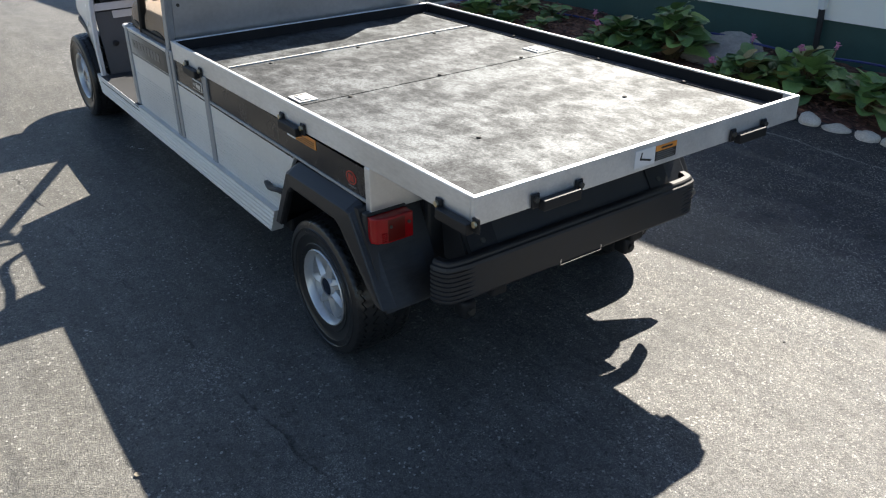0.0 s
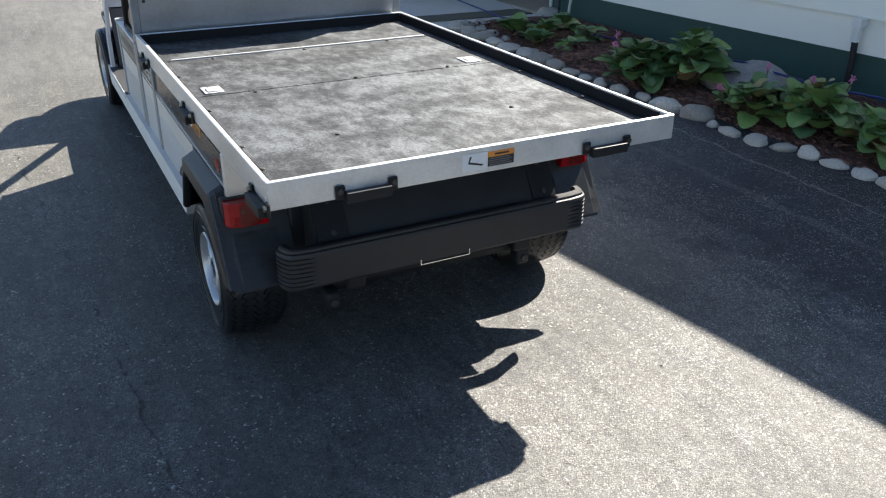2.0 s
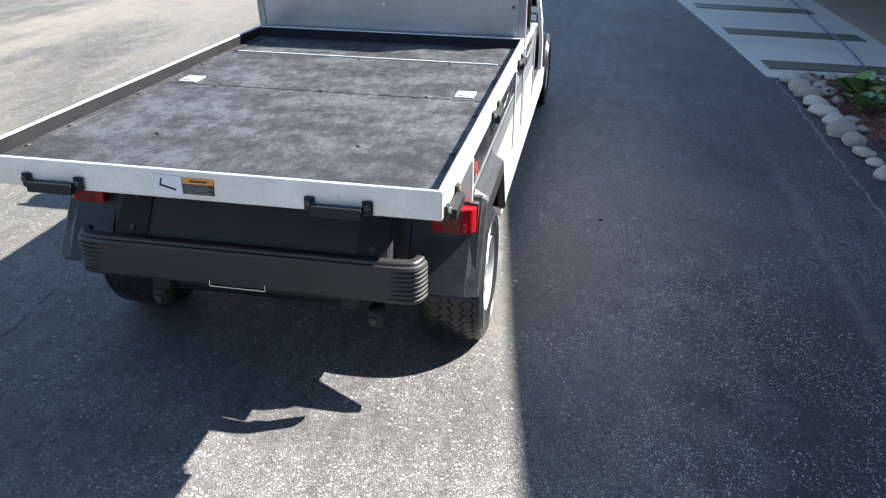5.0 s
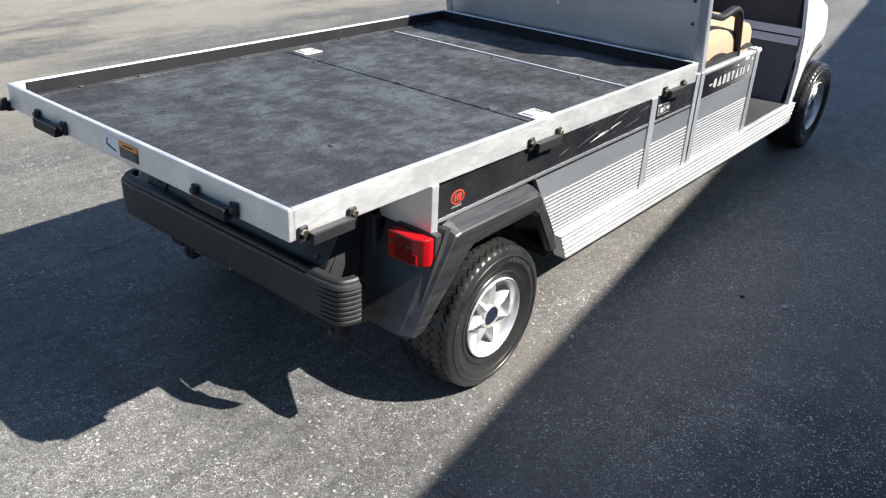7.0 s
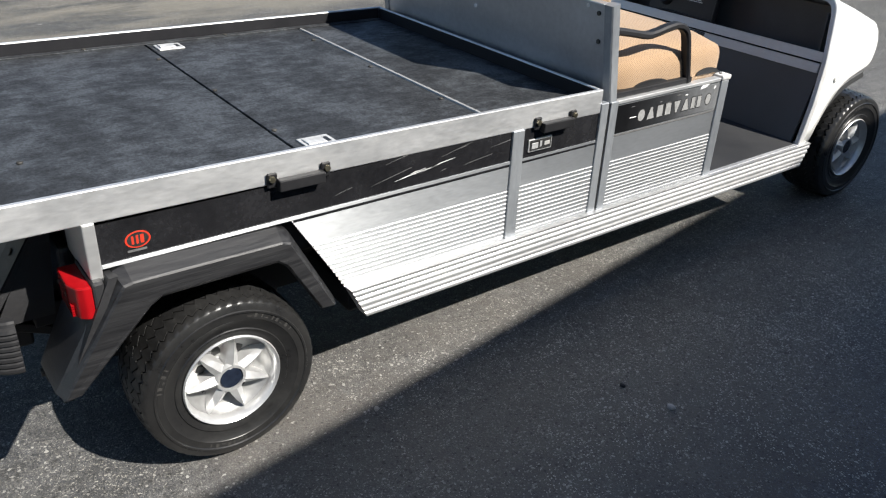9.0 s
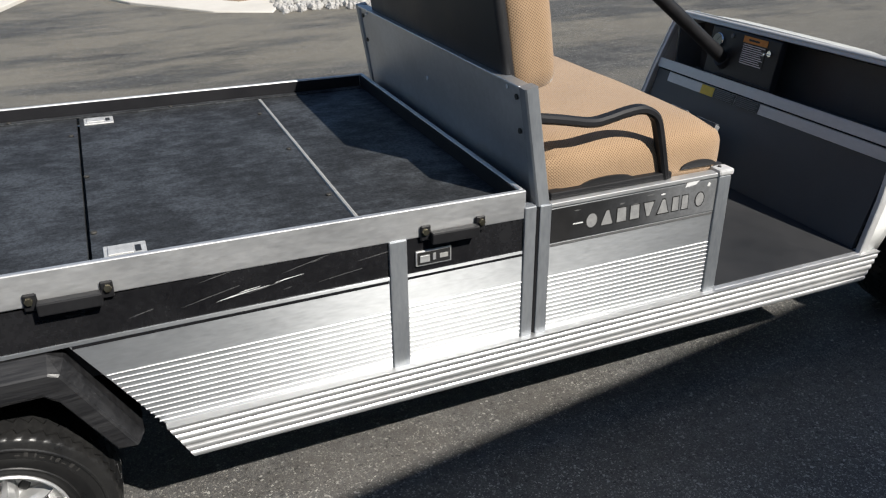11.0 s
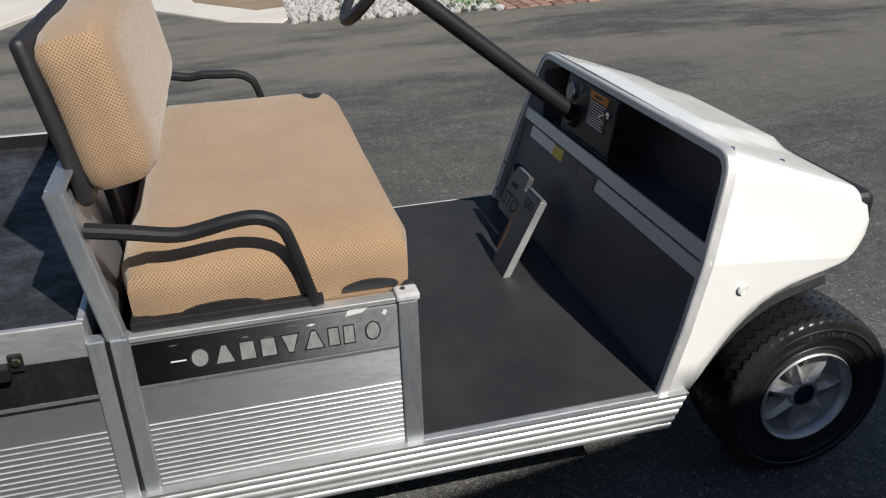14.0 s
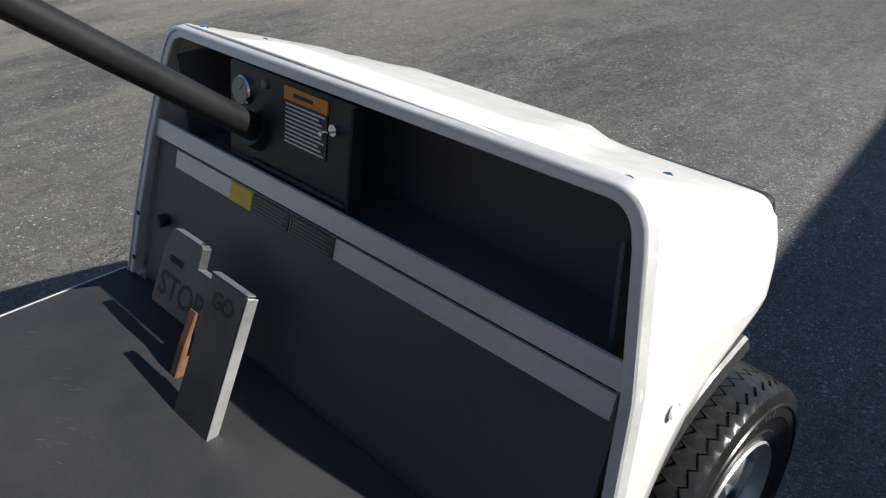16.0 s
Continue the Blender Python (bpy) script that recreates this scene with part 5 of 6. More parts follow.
for sx in (-1, 1):
    a, b = sorted((0.415 * sx, 0.421 * sx))
    part("apron_cheek", prism([(0.275, 0.40), (0.405, 0.40), (0.43, 0.64), (0.405, 0.64)], a, b, "x"), BLACK_PLASTIC, apr)


def make_bumper():
    path = smooth_path([(-0.534, 0.305, 0), (-0.531, 0.285, 0), (-0.512, 0.256, 0), (-0.46, 0.246, 0), (-0.43, 0.245, 0), (-0.42, 0.245, 0)], 5) + smooth_path([(0.42, 0.245, 0), (0.43, 0.245, 0), (0.46, 0.246, 0), (0.506, 0.256, 0), (0.523, 0.285, 0), (0.526, 0.305, 0)], 5)
    prof = [(0.004, 0.346), (-0.006, 0.343), (-0.010, 0.350)]
    for k in range(7):
        z = 0.356 + k * 0.014
        prof += [(-0.010, z), (-0.006, z + 0.002), (-0.006, z + 0.005), (-0.010, z + 0.007)]
    prof += [(-0.010, 0.448), (-0.007, 0.456), (-0.001, 0.459), (0.001, 0.466), (0.006, 0.470), (0.024, 0.470), (0.028, 0.464), (0.026, 0.450), (0.004, 0.440)]
    bm = bmesh.new()
    rows = []
    n = len(path)
    for i, p in enumerate(path):
        t = (path[min(i + 1, n - 1)] - path[max(i - 1, 0)]).normalized()
        inward = Vector((-t.y, t.x, 0))
        lift = -0.004 * min(1.0, max(0.0, (abs(p.x) - 0.44) / 0.08))
        ribbed = min(1.0, max(0.0, (abs(p.x) - 0.435) / 0.03))
        rows.append([bm.verts.new(p + inward * (-0.010 + (d + 0.010) * (ribbed if 0.352 < z < 0.450 else 1.0)) + Vector((0, 0, z + lift * (0.470 - z) / 0.12))) for d, z in prof])
    for a, b in zip(rows, rows[1:]):
        for j in range(len(prof)):
            k = (j + 1) % len(prof)
            bm.faces.new((a[j], a[k], b[k], b[j]))
    bm.faces.new(rows[0]), bm.faces.new(rows[-1][::-1])
    bmesh.ops.recalc_face_normals(bm, faces=bm.faces)
    return bm


part("rear_bumper", make_bumper(), BLACK_PLASTIC, cart, "black ribbed plastic rear bumper")
hp = part("hitch_plate", box((-0.110, 0.238, 0.341), (0.066, 0.262, 0.362), 0.003), BLACK_PAINT, cart, "black steel hitch plate")
part("bright_edge", box((-0.109, 0.2345, 0.3395), (0.065, 0.2385, 0.3425)), CHROME, hp)
for xe in (-0.109, 0.0625):
    part("bright_edge", box((xe, 0.2345, 0.3425), (xe + 0.0025, 0.2385, 0.359)), CHROME, hp)
for sx in (-1, 1):
    tow = part("tow_loop", box((0.355 * sx - 0.026, 0.36, 0.175), (0.355 * sx + 0.026, 0.42, 0.24), 0.014, 3), BLACK_PAINT, cart, "black steel spring hanger", smooth=True)
    part("hanger_bolt", disc(0.012, 0.352, 0.362, 8, "y", None, Matrix.Translation((0.355 * sx, 0, 0.205))), GRATE, tow)
    part("bumper_arm", box((0.30 * sx - 0.02, 0.25, 0.37), (0.30 * sx + 0.02, 0.42, 0.42), 0.005), BLACK_PAINT, cart)


# Wheels
def tyre_mesh():
    """A golf tyre: broad tread with zigzag grooves; its outer side towards +x, centred at x = 0."""
    R, per = 0.2335, 50
    steps = per * 4
    inner = [(0.124, -0.070), (0.142, -0.098), (0.172, -0.113), (0.204, -0.112), (0.215, -0.104), (0.223, -0.096)]
    outer = [(0.2215, 0.0895), (0.216, 0.0922), (0.209, 0.0940), (0.203, 0.0955), (0.201, 0.0985), (0.197, 0.0985), (0.195, 0.0955), (0.178, 0.0955), (0.176, 0.0935), (0.150, 0.088), (0.148, 0.0905), (0.136, 0.087), (0.127, 0.082), (0.124, 0.066)]
    bm = bmesh.new()
    rings = []
    for i in range(steps):
        a = 2 * math.pi * i / steps
        zig = (-1.0, -0.4, 0.3, 1.0)[i % 4]
        ring = [(r, d) for r, d in inner]
        for k, c in enumerate((-0.074, -0.038, -0.002, 0.034, 0.069)):
            s = c + (0.0085 if k < 4 else 0.0060) * zig * (-1 if k % 2 else 1)
            crown = R - 0.010 * (abs(s + 0.007) / 0.091) ** 2.6
            ring += [(crown, s - 0.0085), (crown, s - 0.0026), (crown - 0.007, s - 0.0018), (crown - 0.007, s + 0.0018), (crown, s + 0.0026), (crown, s + 0.0085)]
        ring += outer
        full = ring
        rings.append([bm.verts.new((d, r * math.cos(a), r * math.sin(a))) for r, d in ring])
    n = len(full)
    for i in range(steps):
        p, q = rings[i], rings[(i + 1) % steps]
        for j in range(n - 1):
            bm.faces.new((p[j], q[j], q[j + 1], p[j + 1]))
    bmesh.ops.recalc_face_normals(bm, faces=bm.faces)
    return finish(bm, "tyre", RUBBER, True, 35)


def rim_mesh():
    prof = [(0.126, 0.080), (0.129, 0.088), (0.126, 0.092), (0.120, 0.087), (0.115, 0.068), (0.112, 0.030), (0.106, -0.02), (0.0, -0.02)]
    return finish(lathe(prof, 56, "x"), "rim", RIM, True, 40)


def spoke_bm(angle):
    """One tapered, ridged spoke from the hub to the rim."""
    bm = bmesh.new()
    pts = []
    for r, w, x, deep in ((0.036, 0.0175, 0.076, 0.045), (0.060, 0.0150, 0.0755, 0.045), (0.088, 0.0095, 0.073, 0.037), (0.112, 0.0020, 0.0665, 0.014)):
        pts.append([bm.verts.new((x - deep, r, -w * 1.15)), bm.verts.new((x - 0.008, r, -w)), bm.verts.new((x + 0.004, r, 0)), bm.verts.new((x - 0.008, r, w)), bm.verts.new((x - deep, r, w * 1.15))])
    for a, b in zip(pts, pts[1:]):
        for j in range(4):
            bm.faces.new((a[j], a[j + 1], b[j + 1], b[j]))
    bm.faces.new(pts[0]), bm.faces.new(pts[-1][::-1])
    bmesh.ops.recalc_face_normals(bm, faces=bm.faces)
    bmesh.ops.transform(bm, matrix=Matrix.Rotation(angle, 4, "X"), verts=bm.verts)
    return bm


TYRE_ME, RIM_ME = tyre_mesh(), rim_mesh()
DISH_ME = finish(lathe([(0.118, 0.072), (0.110, 0.052), (0.092, 0.040), (0.070, 0.034), (0.050, 0.034), (0.041, 0.042), (0.041, 0.070)], 48, "x"), "wheel_disc", DISH, True, 40)
SPOKES = [finish(spoke_bm(2 * math.pi * k / 7 + 0.3), "spoke", RIM, True, 30) for k in range(7)]
HUB_ME = finish(lathe([(0.042, 0.054), (0.042, 0.072), (0.038, 0.079), (0.031, 0.079), (0.031, 0.070)], 28, "x"), "hub_ring", RIM, True, 40)
CAP_ME = finish(disc(0.0315, 0.054, 0.077, 28, "x", None, None, 0.004), "hub_cap", HUB_CAP, True, 40)
HOLE_ME = [finish(box((-0.004, -0.013, -0.012), (0.0030, 0.013, 0.012), 0.004, 1, None, Matrix.Rotation(2 * math.pi * (k + 0.5) / 7 + 0.3, 4, "X") @ Matrix.Translation((0.0345, 0.0680, 0))), "vent_hole", LABEL_BLACK) for k in range(7)]
# Raised lettering on the side wall, as plain blocks
MARKS = []
for a0, count in ((0.4, 9), (2.4, 5), (4.1, 7)):
    for k in range(count):
        turn_ = Matrix.Rotation(a0 + k * 0.085, 4, "X")
        if k % 3 == 2:
            MARKS.append(finish(join(box((0.0915, 0.184, -0.0050), (0.0962, 0.187, 0.0050), 0.0, 1, None, turn_), box((0.0915, 0.195, -0.0050), (0.0962, 0.198, 0.0050), 0.0, 1, None, turn_)), "side_mark", MARK_RUBBER))
        else:
            MARKS.append(finish(box((0.0915, 0.184, -0.0045), (0.0962, 0.198, -0.0045 + 0.004 * (1 + k % 2)), 0.0, 1, None, turn_), "side_mark", MARK_RUBBER))


def make_wheel(x, y, z, flip, turn):
    w = new("wheel", TYRE_ME)
    w.parent = cart
    w.matrix_local = Matrix.Translation((x, y, z)) @ Matrix.Rotation(math.pi if flip else 0, 4, "Z") @ Matrix.Rotation(turn, 4, "X")
    tagged(w, "black golf tyre on a silver alloy wheel")
    for name, me in [("rim", RIM_ME), ("wheel_disc", DISH_ME), ("hub_ring", HUB_ME), ("hub_cap", CAP_ME)] + [("spoke", s) for s in SPOKES] + [("vent_hole", h) for h in HOLE_ME] + [("side_mark", k) for k in MARKS]:
        o = new(name, me)
        o.parent = w
    return w


make_wheel(0.569, 0.735, 0.214, False, 0.2)
make_wheel(-0.569, 0.745, 0.214, True, 1.1)
make_wheel(0.560, 3.590, 0.268, False, 0.75)
make_wheel(-0.560, 3.590, 0.268, True, 2.0)

# Bulkhead behind the seat
LEAN_Y = lambda z: 2.058 - (z - 0.72) * 0.150
bm = bmesh.new()
fr = [bm.verts.new((x, LEAN_Y(z) - 0.012, z)) for x, z in ((-0.60, 0.700), (0.60, 0.700), (0.60, 1.012), (-0.60, 1.012))]
bk = [bm.verts.new((v.co.x, v.co.y + 0.006, v.co.z)) for v in fr]
bm.faces.new(fr), bm.faces.new(bk[::-1])
for i in range(4):
    bm.faces.new((fr[i], bk[i], bk[(i + 1) % 4], fr[(i + 1) % 4]))
bmesh.ops.recalc_face_normals(bm, faces=bm.faces)
bulk = part("bulkhead", bm, GALVANISED, cart, "plain grey metal bulkhead panel")
part("top_flange", box((-0.60, 1.994, 1.010), (0.60, 2.030, 1.017), 0.002), GALVANISED, bulk)
for sx in (-1, 1):
    part("upright", sweep([(0.615 * sx, 2.060, 0.722), (0.615 * sx, LEAN_Y(1.018), 1.018)], flat_section(0.036, 0.036, 0.004), None, (1, 0, 0)), POST, cart, "aluminium upright beside the bulkhead")
    for z in (0.90, 0.985):
        part("rivet", disc(0.007, -0.003, 0.003, 10, "y", None, Matrix.Translation((0.575 * sx, LEAN_Y(z) - 0.013, z))), GRATE, bulk)
    part("rivet_hole", disc(0.006, -0.002, 0.002, 10, "y", None, Matrix.Translation((0.53 * sx, LEAN_Y(1.0) - 0.013, 1.0))), LABEL_WHITE, bulk)
part("rivet_hole", disc(0.007, -0.002, 0.002, 10, "y", None, Matrix.Translation((-0.02, LEAN_Y(0.89) - 0.013, 0.89))), LABEL_WHITE, bulk)

# Seat
part("seat_box", box((-0.598, 2.09, 0.345), (0.598, 2.60, 0.655), 0.006), BLACK_PAINT, cart, "black seat box")
part("seat_pan", box((-0.592, 2.085, 0.655), (0.592, 2.606, 0.738), 0.008), BLACK_PLASTIC, cart, "black seat base")


def cushion(lo, hi, r, crown=0.0, seg=5, m=None):
    bm = box(lo, hi, 0.0)
    bmesh.ops.subdivide_edges(bm, edges=bm.edges[:], cuts=9, use_grid_fill=True)
    mid = [(a + b) / 2 for a, b in zip(lo, hi)]
    half = [(b - a) / 2 for a, b in zip(lo, hi)]
    for v in bm.verts:
        p = [v.co[i] - mid[i] for i in range(3)]
        core = [max(-(half[i] - r), min(half[i] - r, p[i])) for i in range(3)]
        d = Vector([p[i] - core[i] for i in range(3)])
        # push the corner region out to a ball of radius r
        if d.length > 1e-6:
            d = d.normalized() * r
        q = Vector(core) + d
        q += Vector(mid)
        if crown:
            fx, fy = 1 - (p[0] / half[0]) ** 2, 1 - (p[1] / half[1]) ** 2
            q.z += crown * max(0, fx) ** 0.5 * max(0, fy) ** 0.5 * (1 if p[2] > 0 else 0)
        q += 0.004 * noise.noise_vector(q * 7.0)
        v.co = q
    uv = bm.loops.layers.uv.new("weave")
    bm.normal_update()
    for f in bm.faces:
        k = max(range(3), key=lambda i: abs(f.normal[i]))
        for l in f.loops:
            q = l.vert.co
            l[uv].uv = ((q.y, q.z), (q.x, q.z), (q.x, q.y))[k]
    if m is not None:
        bmesh.ops.transform(bm, matrix=m, verts=bm.verts)
    return bm


part("seat_cushion", cushion((-0.600, 2.072, 0.674), (0.600, 2.664, 0.847), 0.066, 0.012), FABRIC, cart, "tan mesh-covered bench seat cushion", smooth=True)
BACK = Matrix.Translation((0, 2.070, 0.946)) @ Matrix.Rotation(radians(10), 4, "X")
part("seat_back", cushion((-0.500, -0.030, 0.0), (0.500, 0.118, 0.318), 0.052, 0.0, 5, BACK), FABRIC, cart, "tan mesh-covered seat back", smooth=True)
part("back_shell", box((-0.502, -0.046, -0.004), (0.502, -0.014, 0.321), 0.015, 3, None, BACK), BLACK_PLASTIC, cart, "black plastic seat back shell", smooth=True)
for x in (-0.30, 0.30):
    part("back_support", sweep([(x, 2.075, 0.73), (x, 2.045, 0.95), (x, 2.02, 1.18)], flat_section(0.035, 0.02)), BLACK_PAINT, cart)
for sx in (-1, 1):
    part("seat_corner", box((0.560 * sx - 0.035, 2.625, 0.735 - (0.034 if sx > 0 else 0)), (0.560 * sx + 0.035, 2.660, 0.765 - (0.034 if sx > 0 else 0)), 0.01), BLACK_PLASTIC, cart)
    part("hip_rail_base", x_box(sx, 0.590, 0.618, 2.088, 2.462, 0.7225, 0.742, 0.003), BLACK_PAINT, cart, "black steel bar at the foot of the hip rail")
    for ym, wide_ in ((2.265, 0.085), (2.560, 0.060)):
        a, b = sorted((0.585 * sx, 0.606 * sx))
        part("seat_scallop", prism([(ym + wide_ * math.cos(math.pi * k / 10), 0.736 + 0.020 * math.sin(math.pi * k / 10)) for k in range(11)], a, b, "x"), BLACK_PLASTIC, cart, "black scalloped edge of the seat base")
    rail = smooth_path([(0.605 * sx, 2.045, 0.936), (0.605 * sx, 2.12, 0.922), (0.605 * sx, 2.20, 0.906), (0.605 * sx, 2.25, 0.910), (0.605 * sx, 2.30, 0.919 if sx > 0 else 0.906), (0.605 * sx, 2.352, 0.921 if sx > 0 else 0.903), (0.605 * sx, 2.392, 0.900 if sx > 0 else 0.886), (0.605 * sx, 2.412, 0.855), (0.605 * sx, 2.445, 0.725)], 4)
    part("hip_rail", sweep(rail, flat_section(0.022, 0.034, 0.006), None, (sx, 0, 0)), BLACK_PAINT, cart, "black steel hip rail", smooth=True)

# Floor and cowl
part("floor_pan", box((-0.651, 2.60, 0.326), (0.622, 3.24, 0.3585), 0.002), MAT, cart, "black rubber floor mat")
part("floor_edge", box((-0.6555, 2.652, 0.350), (-0.6515, 3.235, 0.3600), 0.001), ALUMINIUM, cart)
part("floor_edge", box((0.622, 2.652, 0.345), (0.642, 3.235, 0.3585), 0.003), ALUMINIUM, cart)


def frame_point(x, z):
    """Depth of the cowl's rear frame at a height."""
    y = 3.238 + (z - 0.345) * 0.310
    return Vector((x, y, z))


def frame_loop(inset):
    pts = []
    w0, w1, top, r = 0.643 - inset, 0.573 - inset, 0.911 - inset, 0.062 - inset * 0.7
    right = [(w0, 0.345), (w0 - 0.008, 0.52), (0.617 - inset, 0.672), (w1 + 0.003, top - r)]
    for x, z in right:
        pts.append(frame_point(x, z))
    for k in range(1, 9):
        a = k / 8 * math.pi / 2
        pts.append(frame_point(w1 - r + r * math.cos(a), top - r + r * math.sin(a)))
    left = [Vector((-p.x * (1 + 0.12 * max(0.0, p.z - 0.67)), p.y, p.z - 0.035 * max(0.0, p.z - 0.67))) for p in pts[::-1]]
    return pts + left


def make_cowl_frame():
    bm = bmesh.new()
    loops = []
    for inset, dy in ((0.0, 0.014), (0.0, -0.009), (0.003, -0.012), (0.007, -0.012), (0.009, -0.0085), (0.021, -0.0085), (0.023, -0.006), (0.023, 0.016)):
        loops.append([bm.verts.new(p + Vector((0, dy, 0))) for p in frame_loop(inset)])
    for a, b in zip(loops, loops[1:]):
        for i in range(len(a) - 1):
            bm.faces.new((a[i], a[i + 1], b[i + 1], b[i]))
    bmesh.ops.recalc_face_normals(bm, faces=bm.faces)
    return bm


part("cowl_frame", make_cowl_frame(), DASH_METAL, cart, "rounded aluminium frame round the dashboard", smooth=True)


def slope_sheet(x0, x1, z0, z1, dy, thick, mat, name, parent, label=""):
    bm = bmesh.new()
    q = [frame_point(x0, z0), frame_point(x1, z0), frame_point(x1, z1), frame_point(x0, z1)]
    fr = [bm.verts.new(p + Vector((0, dy, 0))) for p in q]
    bk = [bm.verts.new(p + Vector((0, dy + thick, 0))) for p in q]
    bm.faces.new(fr), bm.faces.new(bk[::-1])
    for i in range(4):
        j = (i + 1) % 4
        bm.faces.new((fr[i], bk[i], bk[j], fr[j]))
    bmesh.ops.recalc_face_normals(bm, faces=bm.faces)
    return part(name, bm, mat, parent, label)


slope_sheet(-0.592, 0.592, 0.345, 0.675, 0.012, 0.012, TOE, "toe_board", cart, "black toe board")
slope_sheet(-0.580, 0.580, 0.6620, 0.6715, 0.0085, 0.004, LINER, "rail_groove", cart, "dark groove below the dash rail")
rl = slope_sheet(-0.505, 0.585, 0.627, 0.6625, 0.004, 0.008, DASH_METAL, "dash_strip", cart, "aluminium strip below the dash rail")
slope_sheet(-0.590, 0.590, 0.6705, 0.706, 0.0005, 0.006, DASH_METAL, "dash_rail", cart, "aluminium dash rail")
slope_sheet(-0.296, -0.224, 0.628, 0.662, 0.0015, 0.0025, LABEL_YELLOW, "yellow_label", rl, "yellow caution label")
for x0, x1 in ((-0.220, -0.106), (-0.101, 0.022)):
    g = slope_sheet(x0, x1, 0.628, 0.662, 0.0015, 0.0025, LABEL_BLACK, "notice_label", rl, "dark notice label with fine print")
for x0, x1 in ((-0.220, -0.106), (-0.101, 0.022)):
    for k in range(5):
        slope_sheet(x0 + 0.006, x1 - 0.006 - 0.01 * (k % 2), 0.631 + k * 0.0064, 0.6335 + k * 0.0064, 0.0008, 0.0007, LABEL_GREY, "text_bar", rl)
# Glove recess: back, floor, roof
part("recess_back", box((-0.535, 3.52, 0.60), (0.535, 3.535, 0.850), 0.0), RECESS, cart, "black back of the glove recess")
part("recess_floor", box((-0.540, 3.375, 0.650), (0.540, 3.56, 0.658)), RECESS, cart)
part("recess_side", box((-0.541, 3.39, 0.66), (-0.534, 3.52, 0.845)), RECESS, cart)
part("recess_side", box((0.534, 3.39, 0.66), (0.541, 3.52, 0.845)), RECESS, cart)
DASH = Matrix.Translation((0.075, 3.362, 0.648)) @ Matrix.Rotation(radians(-9), 4, "X")
dash = part("dash_panel", box((-0.420, 0.0, -0.02), (-0.050, 0.025, 0.236), 0.008, 2, None, DASH), BLACK_PLASTIC, cart, "black plastic instrument panel")
part("panel_slot", box((-0.30, -0.004, 0.03), (-0.10, 0.004, 0.055), 0.003, 1, None, DASH), LINER, dash)
part("panel_step", box((-0.405, -0.006, -0.015), (-0.34, 0.004, 0.06), 0.003, 1, None, DASH), BLACK_PLASTIC, dash)
gm = DASH @ Matrix.Translation((-0.368, 0, 0.185))
gauge = part("round_gauge", disc(0.0275, -0.010, 0.004, 32, "y", None, gm, 0.004), CHROME, dash, "round gauge with a bright bezel", smooth=True)
part("gauge_face", disc(0.025, -0.0112, -0.0102, 28, "y", None, gm), GLASS, gauge)
part("gauge_needle", box((-0.001, -0.0118, 0.0), (0.001, -0.0113, 0.022), 0, 1, None, gm @ Matrix.Rotation(0.7, 4, "Y")), LABEL_BLACK, gauge)
part("panel_button", disc(0.009, -0.006, 0.002, 14, "y", None, DASH @ Matrix.Translation((-0.300, 0, 0.212)), 0.002), LABEL_GREY, dash)
wl_ = part("dash_warning", box((-0.240, -0.0022, 0.122), (-0.118, 0.0, 0.202), 0.0, 1, None, DASH), LABEL_BLACK, dash, "black warning label with an orange head")
part("warning_head", box((-0.240, -0.003, 0.202), (-0.118, 0.0, 0.225), 0.0, 1, None, DASH), LABEL_ORANGE, wl_)
part("text_bar", box((-0.212, -0.0035, 0.210), (-0.157, -0.003, 0.217), 0.0, 1, None, DASH), LABEL_BLACK, wl_)
for k in range(10):
    part("text_bar", box((-0.235, -0.0026, 0.126 + k * 0.0075), (-0.124 - 0.008 * (k % 3), -0.0022, 0.1290 + k * 0.0075), 0.0, 1, None, DASH), LABEL_WHITE, wl_)
ky = part("ignition_key", disc(0.010, -0.012, 0.0, 16, "y", None, DASH @ Matrix.Translation((-0.092, 0, 0.185))), CHROME, dash, "ignition switch with key")
part("panel_lip", box((-0.054, -0.010, -0.018), (-0.046, 0.022, 0.232), 0.003, 1, None, DASH), BLACK_PLASTIC, dash)
part("panel_lip", box((-0.335, -0.010, 0.058), (-0.054, 0.004, 0.066), 0.003, 1, None, DASH), BLACK_PLASTIC, dash)
part("key", box((-0.095, -0.028, 0.181), (-0.089, -0.010, 0.184), 0.001, 1, None, DASH), CHROME, ky)
part("key", box((-0.097, -0.038, 0.177), (-0.087, -0.026, 0.187), 0.002, 1, None, DASH), CHROME, ky)
part("side_knob", disc(0.014, -0.02, 0.004, 16, "y", None, Matrix.Translation(frame_point(-0.528, 0.507) + Vector((0, 0.008, 0))), 0.003), BLACK_PLASTIC, cart)
for z in (0.40, 0.50):
    part("frame_rivet", disc(0.006, -0.003, 0.0, 10, "y", None, Matrix.Translation(frame_point(-0.612, z) + Vector((0, -0.012, 0)))), GRATE, cart)


# White front cowl
def arch_z(y):
    pts = [(3.20, 0.345), (3.322, 0.347), (3.345, 0.372), (3.375, 0.413), (3.405, 0.452), (3.442, 0.491), (3.475, 0.518), (3.512, 0.541), (3.548, 0.557), (3.584, 0.569), (3.66, 0.587), (3.736, 0.605), (3.79, 0.622), (3.86, 0.650)]
    for (a, za), (b, zb) in zip(pts, pts[1:]):
        if y <= b:
            return za + (zb - za) * (y - a) / (b - a)
    return pts[-1][1]


